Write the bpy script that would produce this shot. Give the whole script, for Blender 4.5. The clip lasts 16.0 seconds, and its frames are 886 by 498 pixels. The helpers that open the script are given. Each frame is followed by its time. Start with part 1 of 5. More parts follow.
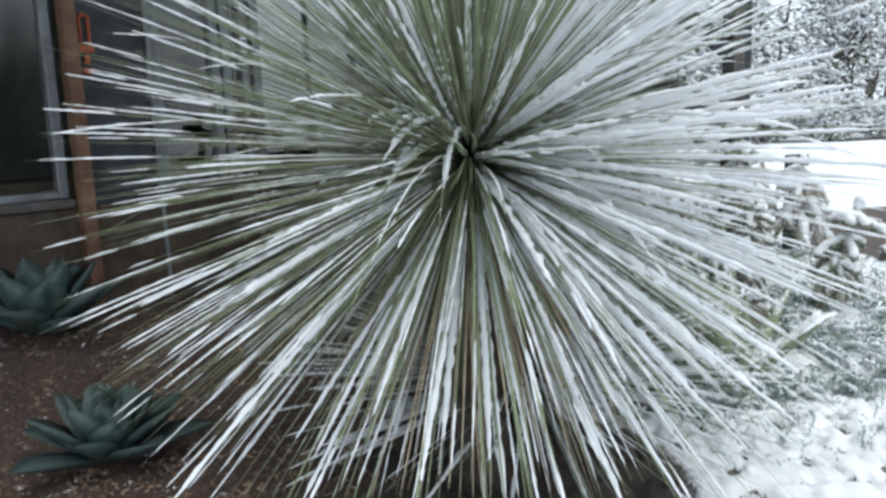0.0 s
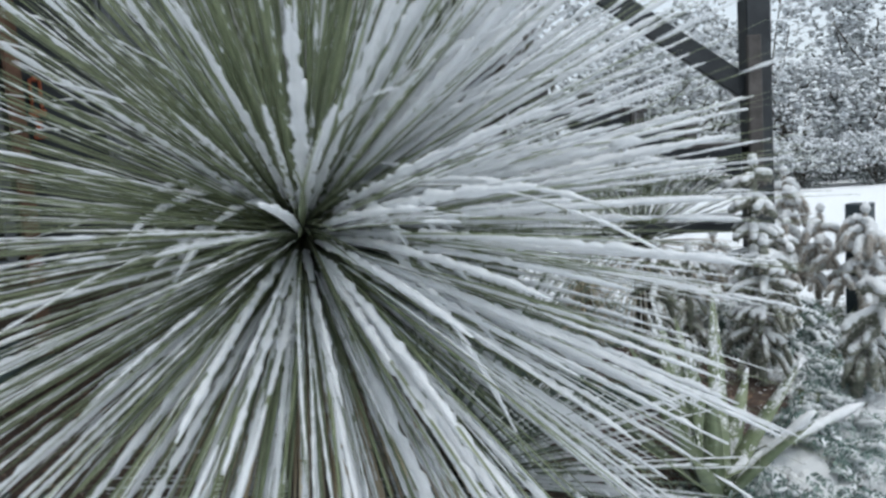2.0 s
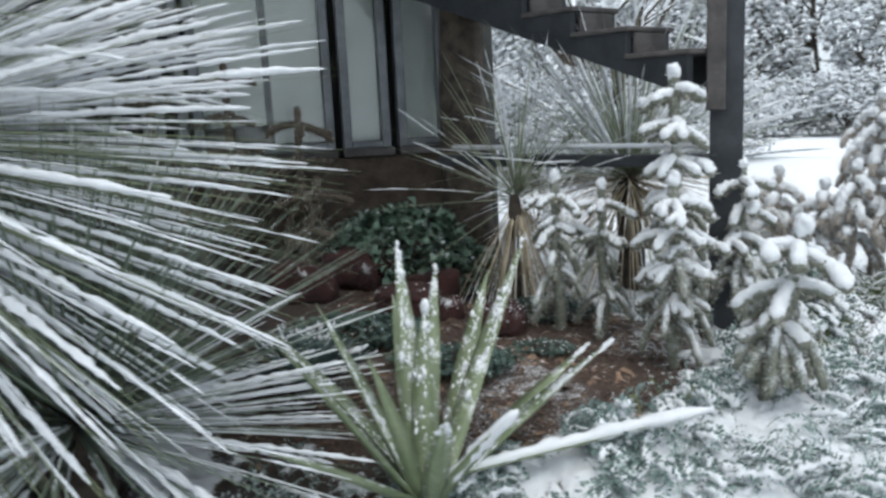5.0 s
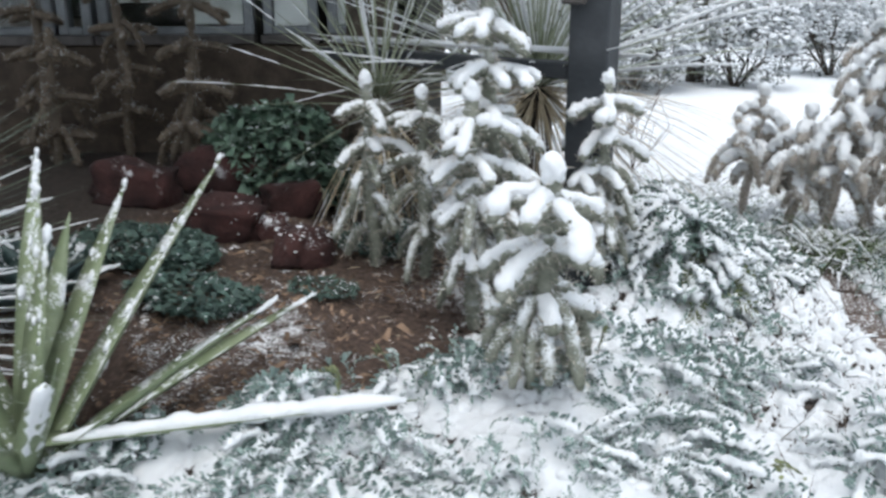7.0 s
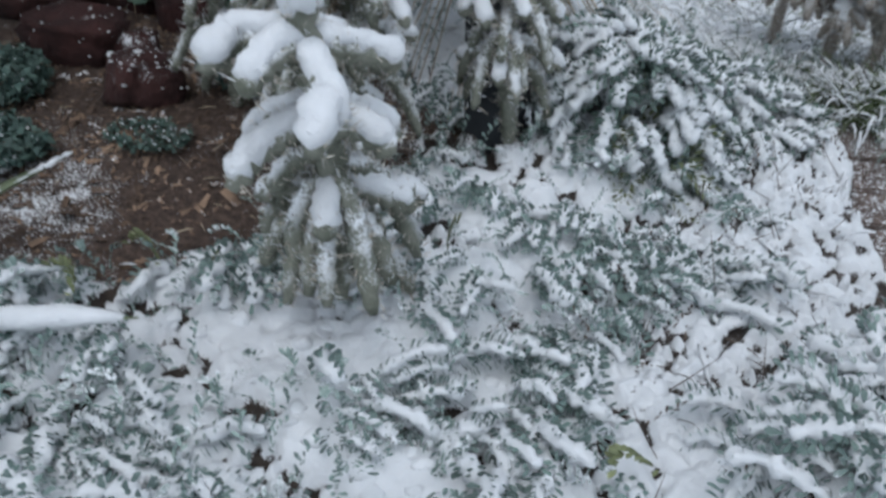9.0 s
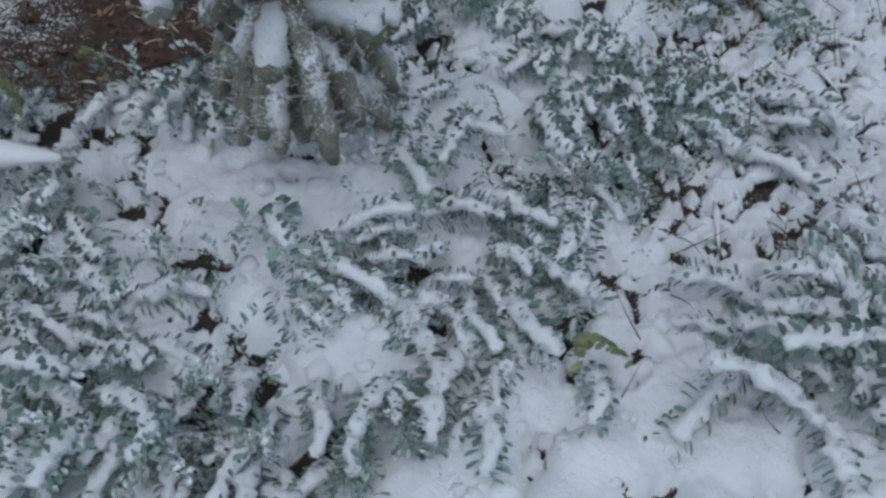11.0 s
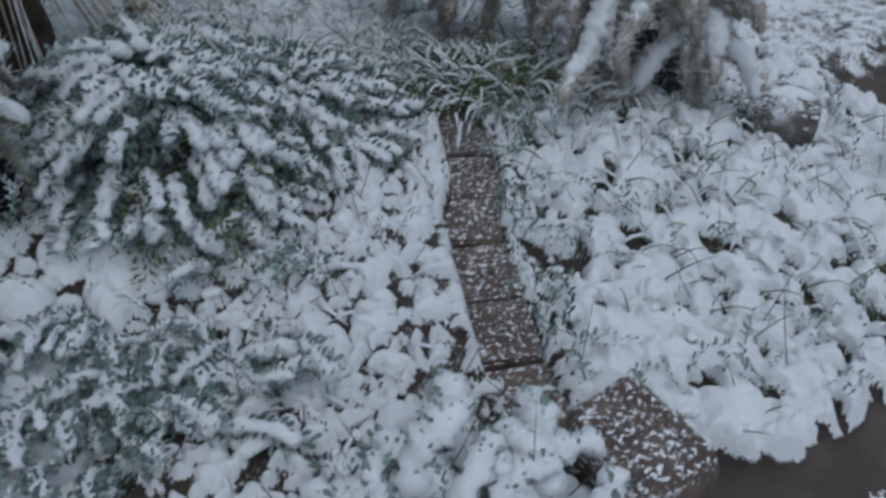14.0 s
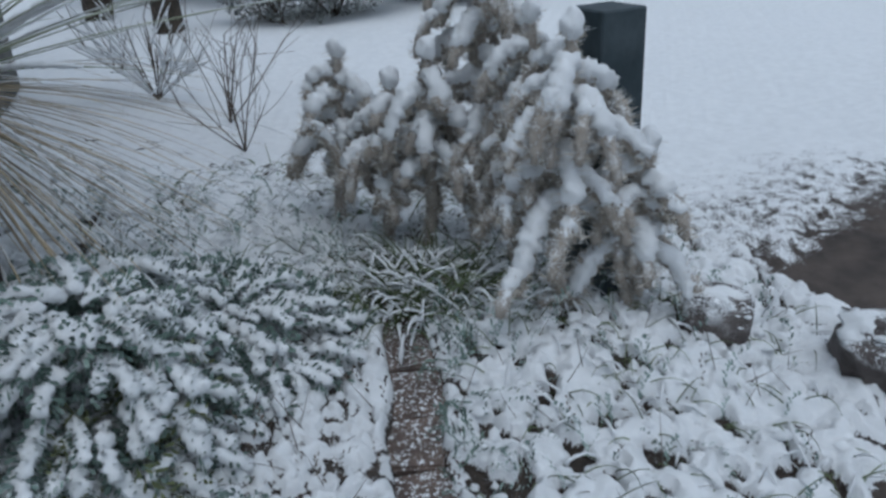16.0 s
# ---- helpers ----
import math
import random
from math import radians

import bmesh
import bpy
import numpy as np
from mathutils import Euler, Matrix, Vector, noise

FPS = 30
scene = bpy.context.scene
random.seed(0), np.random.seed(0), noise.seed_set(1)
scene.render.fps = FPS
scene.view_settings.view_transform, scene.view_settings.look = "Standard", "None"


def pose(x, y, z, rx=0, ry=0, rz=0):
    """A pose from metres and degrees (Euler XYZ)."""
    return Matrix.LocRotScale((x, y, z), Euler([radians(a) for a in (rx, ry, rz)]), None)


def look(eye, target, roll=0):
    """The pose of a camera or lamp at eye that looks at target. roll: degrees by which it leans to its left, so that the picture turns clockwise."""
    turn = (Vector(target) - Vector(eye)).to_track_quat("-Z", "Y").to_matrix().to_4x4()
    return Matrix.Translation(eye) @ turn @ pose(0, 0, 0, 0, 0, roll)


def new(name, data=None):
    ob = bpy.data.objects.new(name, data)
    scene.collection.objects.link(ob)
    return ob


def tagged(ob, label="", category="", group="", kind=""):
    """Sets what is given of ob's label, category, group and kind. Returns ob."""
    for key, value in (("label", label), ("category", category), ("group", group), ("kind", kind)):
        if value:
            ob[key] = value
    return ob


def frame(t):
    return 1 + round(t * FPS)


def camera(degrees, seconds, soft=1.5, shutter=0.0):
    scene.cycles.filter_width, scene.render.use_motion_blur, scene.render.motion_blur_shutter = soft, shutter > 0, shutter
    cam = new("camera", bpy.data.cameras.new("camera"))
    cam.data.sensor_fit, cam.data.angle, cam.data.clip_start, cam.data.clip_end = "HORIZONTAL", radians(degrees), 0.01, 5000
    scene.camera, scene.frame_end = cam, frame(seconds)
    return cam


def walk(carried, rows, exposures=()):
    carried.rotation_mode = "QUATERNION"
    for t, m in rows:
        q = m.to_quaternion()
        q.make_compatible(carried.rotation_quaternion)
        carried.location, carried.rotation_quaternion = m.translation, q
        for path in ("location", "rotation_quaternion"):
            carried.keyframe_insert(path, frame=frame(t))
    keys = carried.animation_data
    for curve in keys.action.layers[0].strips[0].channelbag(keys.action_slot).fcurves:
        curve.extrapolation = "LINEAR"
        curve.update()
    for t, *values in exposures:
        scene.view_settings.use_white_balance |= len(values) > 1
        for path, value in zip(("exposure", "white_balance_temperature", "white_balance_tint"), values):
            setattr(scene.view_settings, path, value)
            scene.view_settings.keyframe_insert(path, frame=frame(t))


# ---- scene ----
cam = camera(57.0, 16.0, soft=2.75, shutter=0.4)
PATH = [
    (0, (-0.592, 0.024, 1.222), (-0.281, 1.970, 0.885), -2.2),
    (0.5, (-0.482, 0.185, 1.294), (-0.194, 2.141, 0.990), -1.9),
    (1, (-0.279, 0.268, 1.321), (-0.069, 2.234, 1.021), -1.9),
    (1.5, (-0.015, 0.350, 1.328), (0.096, 2.329, 1.063), -2.6),
    (2, (0.199, 0.421, 1.229), (0.240, 2.409, 1.017), -3.7),
    (2.5, (0.311, 0.593, 1.126), (0.328, 2.584, 0.945), -4.9),
    (3, (0.539, 0.680, 1.116), (0.457, 2.668, 0.915), -5.3),
    (3.5, (0.822, 0.769, 1.097), (0.612, 2.745, 0.869), -4.4),
    (4, (1.154, 0.830, 1.095), (0.826, 2.785, 0.830), -3.9),
    (4.2, (1.285, 0.867, 1.094), (0.912, 2.812, 0.814), -3.9),
    (6.3, (2.561, 1.828, 1.045), (1.662, 3.542, 0.54), -0.8),
    (6.5, (2.612, 1.908, 1.043), (1.714, 3.615, 0.514), -0.7),
    (7, (2.682, 2.111, 1.021), (1.793, 3.803, 0.431), -0.2),
    (7.5, (2.716, 2.354, 0.997), (1.821, 4.021, 0.35), -0.4),
    (8, (2.768, 2.545, 0.984), (1.844, 4.156, 0.241), -0.3),
    (8.5, (2.848, 2.745, 0.96), (1.888, 4.272, 0.097), -0.4),
    (9, (2.883, 2.901, 0.929), (1.909, 4.322, -0.086), -0.4),
    (9.2, (2.879, 2.954, 0.909), (1.907, 4.333, -0.165), -0.6),
    (11.3, (2.88, 3.202, 0.932), (1.997, 4.223, -0.544), -2.2),
    (11.5, (2.898, 3.241, 0.919), (2.038, 4.292, -0.549), -2.0),
    (12, (2.941, 3.344, 0.88), (2.155, 4.502, -0.549), -2.0),
    (12.5, (2.994, 3.419, 0.867), (2.321, 4.704, -0.51), -1.4),
    (13, (3.044, 3.471, 0.875), (2.467, 4.868, -0.435), -1.0),
    (13.5, (3.097, 3.508, 0.9), (2.572, 5.001, -0.323), -1.3),
    (14, (3.141, 3.53, 0.925), (2.652, 5.113, -0.196), -1.8),
    (14.5, (3.175, 3.558, 0.964), (2.717, 5.209, -0.067), -2.3),
    (15, (3.199, 3.58, 0.999), (2.756, 5.285, 0.051), -2.6),
    (15.5, (3.2, 3.599, 1.035), (2.758, 5.346, 0.167), -2.8),
    (16, (3.192, 3.614, 1.059), (2.741, 5.39, 0.259), -2.8),
]
EXPOSURES = [(0, 0.65, 6150, 6), (2.5, 0.18, 6100, 6), (4.2, 0.29, 6100, 6), (6.4, 0.75, 6200, 8), (8.2, 0.22, 6010, 8), (9.2, -0.09, 5810, 8), (11.5, -0.56, 5630, 7), (12.5, -0.6, 5620, 7), (14, -0.69, 5610, 7), (16, -0.53, 5600, 6)]
walk(cam, [(t, look(eye, target, roll)) for t, eye, target, roll in PATH], EXPOSURES)

# ---- light: a snowy overcast day ----
world = bpy.data.worlds.new("overcast")
scene.world = world
world.use_nodes = True
wt = world.node_tree
sky = wt.nodes.new("ShaderNodeTexSky")
sky.sky_type = "NISHITA"
sky.sun_disc = False
sky.sun_elevation, sky.sun_rotation = radians(69), radians(150)
sky.air_density, sky.dust_density, sky.ozone_density = 1.0, 6.0, 1.0
veil = wt.nodes.new("ShaderNodeMix")
veil.data_type = "RGBA"
veil.inputs[0].default_value = 0.7
wt.links.new(sky.outputs[0], veil.inputs[6])
veil.inputs[7].default_value = (6.6, 7.0, 7.4, 1)
wt.links.new(veil.outputs[2], wt.nodes["Background"].inputs[0])
wt.nodes["Background"].inputs[1].default_value = 0.13
sun_data = bpy.data.lights.new("sun", "SUN")
sun_data.energy, sun_data.angle, sun_data.color = 0.7, radians(60), (1.0, 0.97, 0.93)
sun = new("sun", sun_data)
sun.matrix_world = look((2, 0.2, 8), (1, 3, 0))
scene.view_settings.exposure = 0.0


# ---- materials ----
def nodes_of(name, rough=0.8, bump=0.0):
    m = bpy.data.materials.new(name)
    m.use_nodes = True
    nt = m.node_tree
    b = nt.nodes["Principled BSDF"]
    b.inputs["Roughness"].default_value = rough
    return m, nt, b


def ramp_of(nt, source, stops):
    r = nt.nodes.new("ShaderNodeValToRGB")
    while len(r.color_ramp.elements) < len(stops):
        r.color_ramp.elements.new(0.5)
    for e, (p, c) in zip(r.color_ramp.elements, stops):
        e.position, e.color = p, (*c, 1)
    nt.links.new(source, r.inputs[0])
    return r.outputs[0]


def noise_of(nt, scale, detail=4.0, rough=0.55, kind="Object"):
    co = nt.nodes.new("ShaderNodeTexCoord")
    n = nt.nodes.new("ShaderNodeTexNoise")
    n.inputs["Scale"].default_value, n.inputs["Detail"].default_value, n.inputs["Roughness"].default_value = scale, detail, rough
    if kind:
        nt.links.new(co.outputs[kind], n.inputs["Vector"])
    return n.outputs["Fac"]


def mix_of(nt, fac, a, b, blend="MIX"):
    m = nt.nodes.new("ShaderNodeMix")
    m.data_type, m.blend_type = "RGBA", blend
    for slot, v in ((m.inputs[0], fac), (m.inputs[6], a), (m.inputs[7], b)):
        if isinstance(v, (int, float)):
            slot.default_value = v
        elif isinstance(v, tuple):
            slot.default_value = (*v, 1)
        else:
            nt.links.new(v, slot)
    return m.outputs[2]


def bump_of(nt, b, height, strength, distance):
    k = nt.nodes.new("ShaderNodeBump")
    k.inputs["Strength"].default_value, k.inputs["Distance"].default_value = strength, distance
    nt.links.new(height, k.inputs["Height"])
    nt.links.new(k.outputs[0], b.inputs["Normal"])


def plain(name, lo, hi, scale=12.0, rough=0.8, bump=0.4, depth=0.004, spread=(0.35, 0.65), each=0.0, fine=6.0, dust=0.0, patch=14):
    """Two tones by coarse noise, a finer grain over them, and relief. each: how far pieces differ in tone."""
    m, nt, b = nodes_of(name, rough)
    c = ramp_of(nt, noise_of(nt, scale), [(spread[0], lo), (spread[1], hi)])
    grain = noise_of(nt, scale * fine, 3.0)
    c = mix_of(nt, 0.35, c, ramp_of(nt, grain, [(0.3, (0.35, 0.35, 0.35)), (0.7, (0.65, 0.65, 0.65))]), "OVERLAY")
    if each:
        info = nt.nodes.new("ShaderNodeNewGeometry")
        c = mix_of(nt, each, c, ramp_of(nt, info.outputs["Random Per Island"], [(0.0, (0.2, 0.2, 0.2)), (1.0, (0.85, 0.85, 0.8))]), "OVERLAY")
    if dust:
        place = nt.nodes.new("ShaderNodeNewGeometry")
        grains, patches = noise_of(nt, 170, 4, 0.7, None), noise_of(nt, patch, 2, 0.55, None)
        for n in (grains, patches):
            nt.links.new(place.outputs["Position"], n.node.inputs["Vector"])
        flecks = ramp_of(nt, mix_of(nt, 0.55, grains, patches), [(0.62 - dust, (0, 0, 0)), (0.68 - dust, (1, 1, 1))])
        part_z = nt.nodes.new("ShaderNodeSeparateXYZ")
        nt.links.new(place.outputs["Normal"], part_z.inputs[0])
        flecks = mix_of(nt, ramp_of(nt, part_z.outputs[2], [(0.0, (0, 0, 0)), (0.45, (1, 1, 1))]), (0, 0, 0), flecks)
        c = mix_of(nt, flecks, c, (0.8, 0.82, 0.84))
    nt.links.new(c, b.inputs["Base Color"])
    if bump:
        bump_of(nt, b, grain, bump, depth)
    return m


SNOW, nt, b = nodes_of("snow", 0.8)
nt.links.new(ramp_of(nt, noise_of(nt, 14), [(0.35, (0.77, 0.79, 0.81)), (0.65, (0.85, 0.87, 0.89))]), b.inputs["Base Color"])
bump_of(nt, b, noise_of(nt, 130, 4, 0.7), 0.8, 0.008)
# Grey-green of the blades, greyed and lightened a little further in place of haze.
BLADE = plain("hazed_grey_green_blade", (0.14, 0.165, 0.095), (0.24, 0.27, 0.17), 9, 0.6, 0.2, 0.001, each=0.6, dust=0.02)
DEAD = plain("straw_blade", (0.3, 0.24, 0.16), (0.54, 0.46, 0.34), 9, 0.8, 0.2, 0.001, each=0.6)
BARK = plain("bark", (0.035, 0.028, 0.022), (0.10, 0.08, 0.06), 14, 0.9, 0.8, 0.01)
JOINT = plain("cholla_skin", (0.13, 0.14, 0.105), (0.24, 0.245, 0.2), 30, 0.8, 0.6, 0.004, dust=0.15)
SPINE = plain("cholla_spines", (0.4, 0.36, 0.31), (0.62, 0.58, 0.52), 20, 0.8, 0.0, each=0.5)
BROWNSPINE = plain("brown_cholla_spines", (0.15, 0.115, 0.08), (0.3, 0.235, 0.17), 20, 0.8, 0.0, each=0.5)
BROWNJOINT = plain("brown_cholla_skin", (0.075, 0.058, 0.042), (0.14, 0.112, 0.082), 30, 0.8, 0.6, 0.004)
TANJOINT = plain("tan_cholla_skin", (0.26, 0.23, 0.195), (0.4, 0.36, 0.315), 30, 0.8, 0.6, 0.004, dust=0.12)
SOTOL = plain("pale_sotol_blade", (0.2, 0.23, 0.15), (0.36, 0.39, 0.28), 9, 0.6, 0.2, 0.001, each=0.5)
# Agave skin darkened so its colour carries the shade beside the house.
AGAVE = plain("shaded_agave_skin", (0.034, 0.06, 0.058), (0.07, 0.105, 0.1), 8, 0.55, 0.15, 0.002, each=0.3)
THORN = plain("dark_thorn", (0.05, 0.03, 0.02), (0.1, 0.06, 0.04), 30, 0.6, 0.0)
BROAD = plain("broad_yucca_leaf", (0.155, 0.195, 0.11), (0.24, 0.28, 0.175), 7, 0.55, 0.15, 0.002, each=0.3, dust=0.07)
SPRIG = plain("blue_green_leaf", (0.15, 0.212, 0.198), (0.265, 0.338, 0.318), 25, 0.75, 0.0, each=0.6, dust=0.09)
DARKSPRIG = plain("dark_teal_leaf", (0.035, 0.07, 0.062), (0.085, 0.13, 0.11), 25, 0.7, 0.0, each=0.6, dust=0.02)
MOUNDLEAF = plain("teal_mound_leaf", (0.09, 0.138, 0.122), (0.175, 0.232, 0.205), 25, 0.7, 0.0, each=0.6, dust=0.06)
LIME = plain("lime_leaf", (0.11, 0.13, 0.06), (0.19, 0.21, 0.11), 25, 0.65, 0.0, each=0.6)
BUSH = plain("dark_green_leaf", (0.065, 0.115, 0.084), (0.145, 0.212, 0.16), 18, 0.7, 0.0, each=0.6, dust=0.04)
GREYBLADE = plain("grey_yucca_blade", (0.12, 0.155, 0.115), (0.2, 0.24, 0.185), 9, 0.6, 0.2, 0.001, each=0.5, dust=0.04)
# Leaf colour paled and greyed to stand in for haze over the distant planting.
HAZYHEDGE = plain("haze_paled_hedge_leaf", (0.15, 0.165, 0.165), (0.26, 0.275, 0.275), 4, 0.7, 0.0, each=0.6)
GRASS = plain("grass_blade", (0.07, 0.10, 0.045), (0.15, 0.19, 0.09), 20, 0.6, 0.0, each=0.7)
TWIG = plain("brown_twig", (0.06, 0.045, 0.035), (0.13, 0.10, 0.08), 20, 0.85, 0.3, 0.002, each=0.5)
REDROCK = plain("red_rock", (0.022, 0.009, 0.0085), (0.06, 0.023, 0.02), 9, 0.95, 0.9, 0.014, dust=0.03)
GREYROCK = plain("grey_rock", (0.06, 0.05, 0.047), (0.13, 0.112, 0.105), 10, 0.85, 0.9, 0.012, dust=0.15)
BRICK = plain("edging_stone", (0.075, 0.055, 0.046), (0.16, 0.12, 0.10), 16, 0.85, 0.9, 0.008, dust=0.095, patch=90)
DARKWOOD = plain("dark_wood", (0.014, 0.018, 0.022), (0.036, 0.04, 0.045), 7, 0.6, 0.5, 0.004)
BLUEPAINT = plain("dark_blue_paint", (0.02, 0.034, 0.042), (0.05, 0.068, 0.078), 7, 0.6, 0.5, 0.004, dust=-0.02)
GREYWOOD = plain("weathered_wood", (0.05, 0.045, 0.042), (0.11, 0.10, 0.095), 7, 0.8, 0.5, 0.004)
REDWOOD = plain("brown_stained_wood", (0.10, 0.05, 0.028), (0.19, 0.10, 0.06), 7, 0.7, 0.5, 0.004)
PALE = plain("pale_metal", (0.35, 0.37, 0.38), (0.5, 0.52, 0.53), 5, 0.5, 0.1, 0.001)
FRAME = plain("grey_white_frame", (0.13, 0.14, 0.148), (0.22, 0.235, 0.245), 5, 0.5, 0.1, 0.001)
STUCCO = plain("brown_stucco", (0.045, 0.033, 0.024), (0.09, 0.068, 0.05), 9, 0.9, 0.6, 0.005)
# Room wall colour kept dark to stand in for the unlit room.
INSIDE = plain("dim_toned_interior", (0.06, 0.06, 0.054), (0.13, 0.13, 0.118), 2, 0.9, 0.0)
CURTAIN = plain("pale_blind", (0.7, 0.7, 0.65), (0.82, 0.82, 0.77), 3, 0.8, 0.1, 0.002)
ORANGE = plain("orange_paint", (0.35, 0.08, 0.03), (0.5, 0.13, 0.06), 20, 0.6, 0.0)
TANCLAY = plain("tan_clay", (0.1, 0.075, 0.055), (0.17, 0.125, 0.09), 9, 0.8, 0.3, 0.004)

GLASS, nt, b = nodes_of("window_glass", 0.03)
b.inputs["Base Color"].default_value = (0.88, 0.92, 0.92, 1)
b.inputs["Transmission Weight"].default_value = 1.0
b.inputs["IOR"].default_value = 1.5


def ground_material():
    m, nt, b = nodes_of("ground", 0.85)

    def mask(name):
        a = nt.nodes.new("ShaderNodeAttribute")
        a.attribute_name = name
        return a.outputs["Fac"]

    soil = ramp_of(nt, noise_of(nt, 45, 5, 0.6), [(0.3, (0.022, 0.017, 0.014)), (0.7, (0.066, 0.051, 0.041))])
    chips = ramp_of(nt, noise_of(nt, 60, 6, 0.65), [(0.28, (0.026, 0.016, 0.012)), (0.5, (0.066, 0.043, 0.033)), (0.72, (0.145, 0.1, 0.075))])
    paving = ramp_of(nt, noise_of(nt, 9, 6, 0.6), [(0.3, (0.042, 0.034, 0.03)), (0.7, (0.105, 0.083, 0.07))])
    c = mix_of(nt, mask("mulch"), soil, chips)
    c = mix_of(nt, mask("paved"), c, paving)
    snow = ramp_of(nt, noise_of(nt, 20, 4), [(0.3, (0.76, 0.78, 0.8)), (0.7, (0.85, 0.87, 0.89))])
    fine = noise_of(nt, 160, 4, 0.7)
    ad = nt.nodes.new("ShaderNodeMath")
    ad.operation = "MULTIPLY_ADD"
    nt.links.new(fine, ad.inputs[0])
    ad.inputs[1].default_value = 0.7
    nt.links.new(mask("snow"), ad.inputs[2])
    cover = ramp_of(nt, ad.outputs[0], [(0.79, (0, 0, 0)), (0.87, (1, 1, 1))])
    c = mix_of(nt, cover, c, snow)
    nt.links.new(c, b.inputs["Base Color"])
    bump_of(nt, b, noise_of(nt, 110, 5, 0.7), 0.75, 0.009)
    return m


GROUND = ground_material()

# ---- shapes ----
rng = np.random.default_rng(7)


def unit(v):
    v = np.asarray(v, float)
    return v / max(np.linalg.norm(v), 1e-9)


TABLES = {}


def table(seed, *shape):
    if (seed, shape) not in TABLES:
        TABLES[seed, shape] = np.random.default_rng(seed).random(shape)
    return TABLES[seed, shape]


def grid_noise(x, y, size, seed):
    """Smooth noise of 0 to 1 over the plan, with lumps about that many metres across."""
    r = table(seed, 256, 256)
    u, v = np.asarray(x) / size + 300.3, np.asarray(y) / size + 300.7
    i, j = np.floor(u).astype(int), np.floor(v).astype(int)
    f, g = u - i, v - j
    f, g = f * f * (3 - 2 * f), g * g * (3 - 2 * g)
    i0, i1, j0, j1 = i % 256, (i + 1) % 256, j % 256, (j + 1) % 256
    return (r[i0, j0] * (1 - f) + r[i1, j0] * f) * (1 - g) + (r[i0, j1] * (1 - f) + r[i1, j1] * f) * g


def pillow(x, y, size, seed):
    """Rounded bumps of about that size, packed side by side: 1 on their tops, 0 in the creases."""
    r = table(seed, 128, 128, 2)
    u, v = np.asarray(x) / size + 200.0, np.asarray(y) / size + 200.0
    i, j = np.floor(u).astype(int), np.floor(v).astype(int)
    best = np.full(u.shape, 9.0)
    for a in (-1, 0, 1):
        for b in (-1, 0, 1):
            q = r[(i + a) % 128, (j + b) % 128]
            best = np.minimum(best, (i + a + q[..., 0] - u) ** 2 + (j + b + q[..., 1] - v) ** 2)
    return np.clip(1 - best / 0.62, 0, 1)


def clumps(x, y, size, seed, reach=(0.5, 0.95), stretch=(1.0, 2.0)):
    """Overlapping rounded heaps of about that size, long and short, with gaps between: 1 on a top, 0 in a gap."""
    r = table(seed, 128, 128, 5)
    x, y = np.asarray(x, float), np.asarray(y, float)
    x = x + 0.5 * size * (grid_noise(x, y, size * 0.45, seed + 70) - 0.5)
    y = y + 0.5 * size * (grid_noise(x, y, size * 0.45, seed + 71) - 0.5)
    u, v = x / size + 200.0, y / size + 200.0
    i, j = np.floor(u).astype(int), np.floor(v).astype(int)
    best = np.zeros(u.shape)
    for a in (-1, 0, 1):
        for b in (-1, 0, 1):
            q = r[(i + a) % 128, (j + b) % 128]
            dx, dy = i + a + q[..., 0] - u, j + b + q[..., 1] - v
            c, s = np.cos(q[..., 2] * 3.1416), np.sin(q[..., 2] * 3.1416)
            long = reach[0] + (reach[1] - reach[0]) * q[..., 3]
            wide = long / (stretch[0] + (stretch[1] - stretch[0]) * q[..., 4])
            d = ((dx * c + dy * s) / long) ** 2 + ((dy * c - dx * s) / wide) ** 2
            best += np.clip(1 - d, 0, 1) ** 4
    return best**0.25


def fluff(x, y, size, seed):
    """Soft uneven noise of 0 to 1 at three scales, the largest about that many metres."""
    wx = x + 0.7 * size * (grid_noise(x, y, size * 0.9, seed + 60) - 0.5)
    wy = y + 0.7 * size * (grid_noise(x, y, size * 0.9, seed + 61) - 0.5)
    return 0.55 * grid_noise(wx + 0.5 * wy, wy - 0.5 * wx, size, seed) + 0.29 * grid_noise(wx - wy, wx + wy, size * 0.62, seed + 1) + 0.16 * grid_noise(x, y, size * 0.22, seed + 2)


WAVES = np.random.default_rng(99).normal(size=(5, 3)), np.random.default_rng(98).random(5) * 6.28


def lumps(p, size):
    """Soft noise of about -1 to 1 in space, with lumps of about that many metres."""
    k, ph = WAVES
    return sum(np.sin(p @ k[i] * (2.6 + 0.8 * i) / size * 0.8 + ph[i] + 1.3 * np.sin(p @ k[i - 2] * 2.0 / size)) for i in range(5)) / 2.6


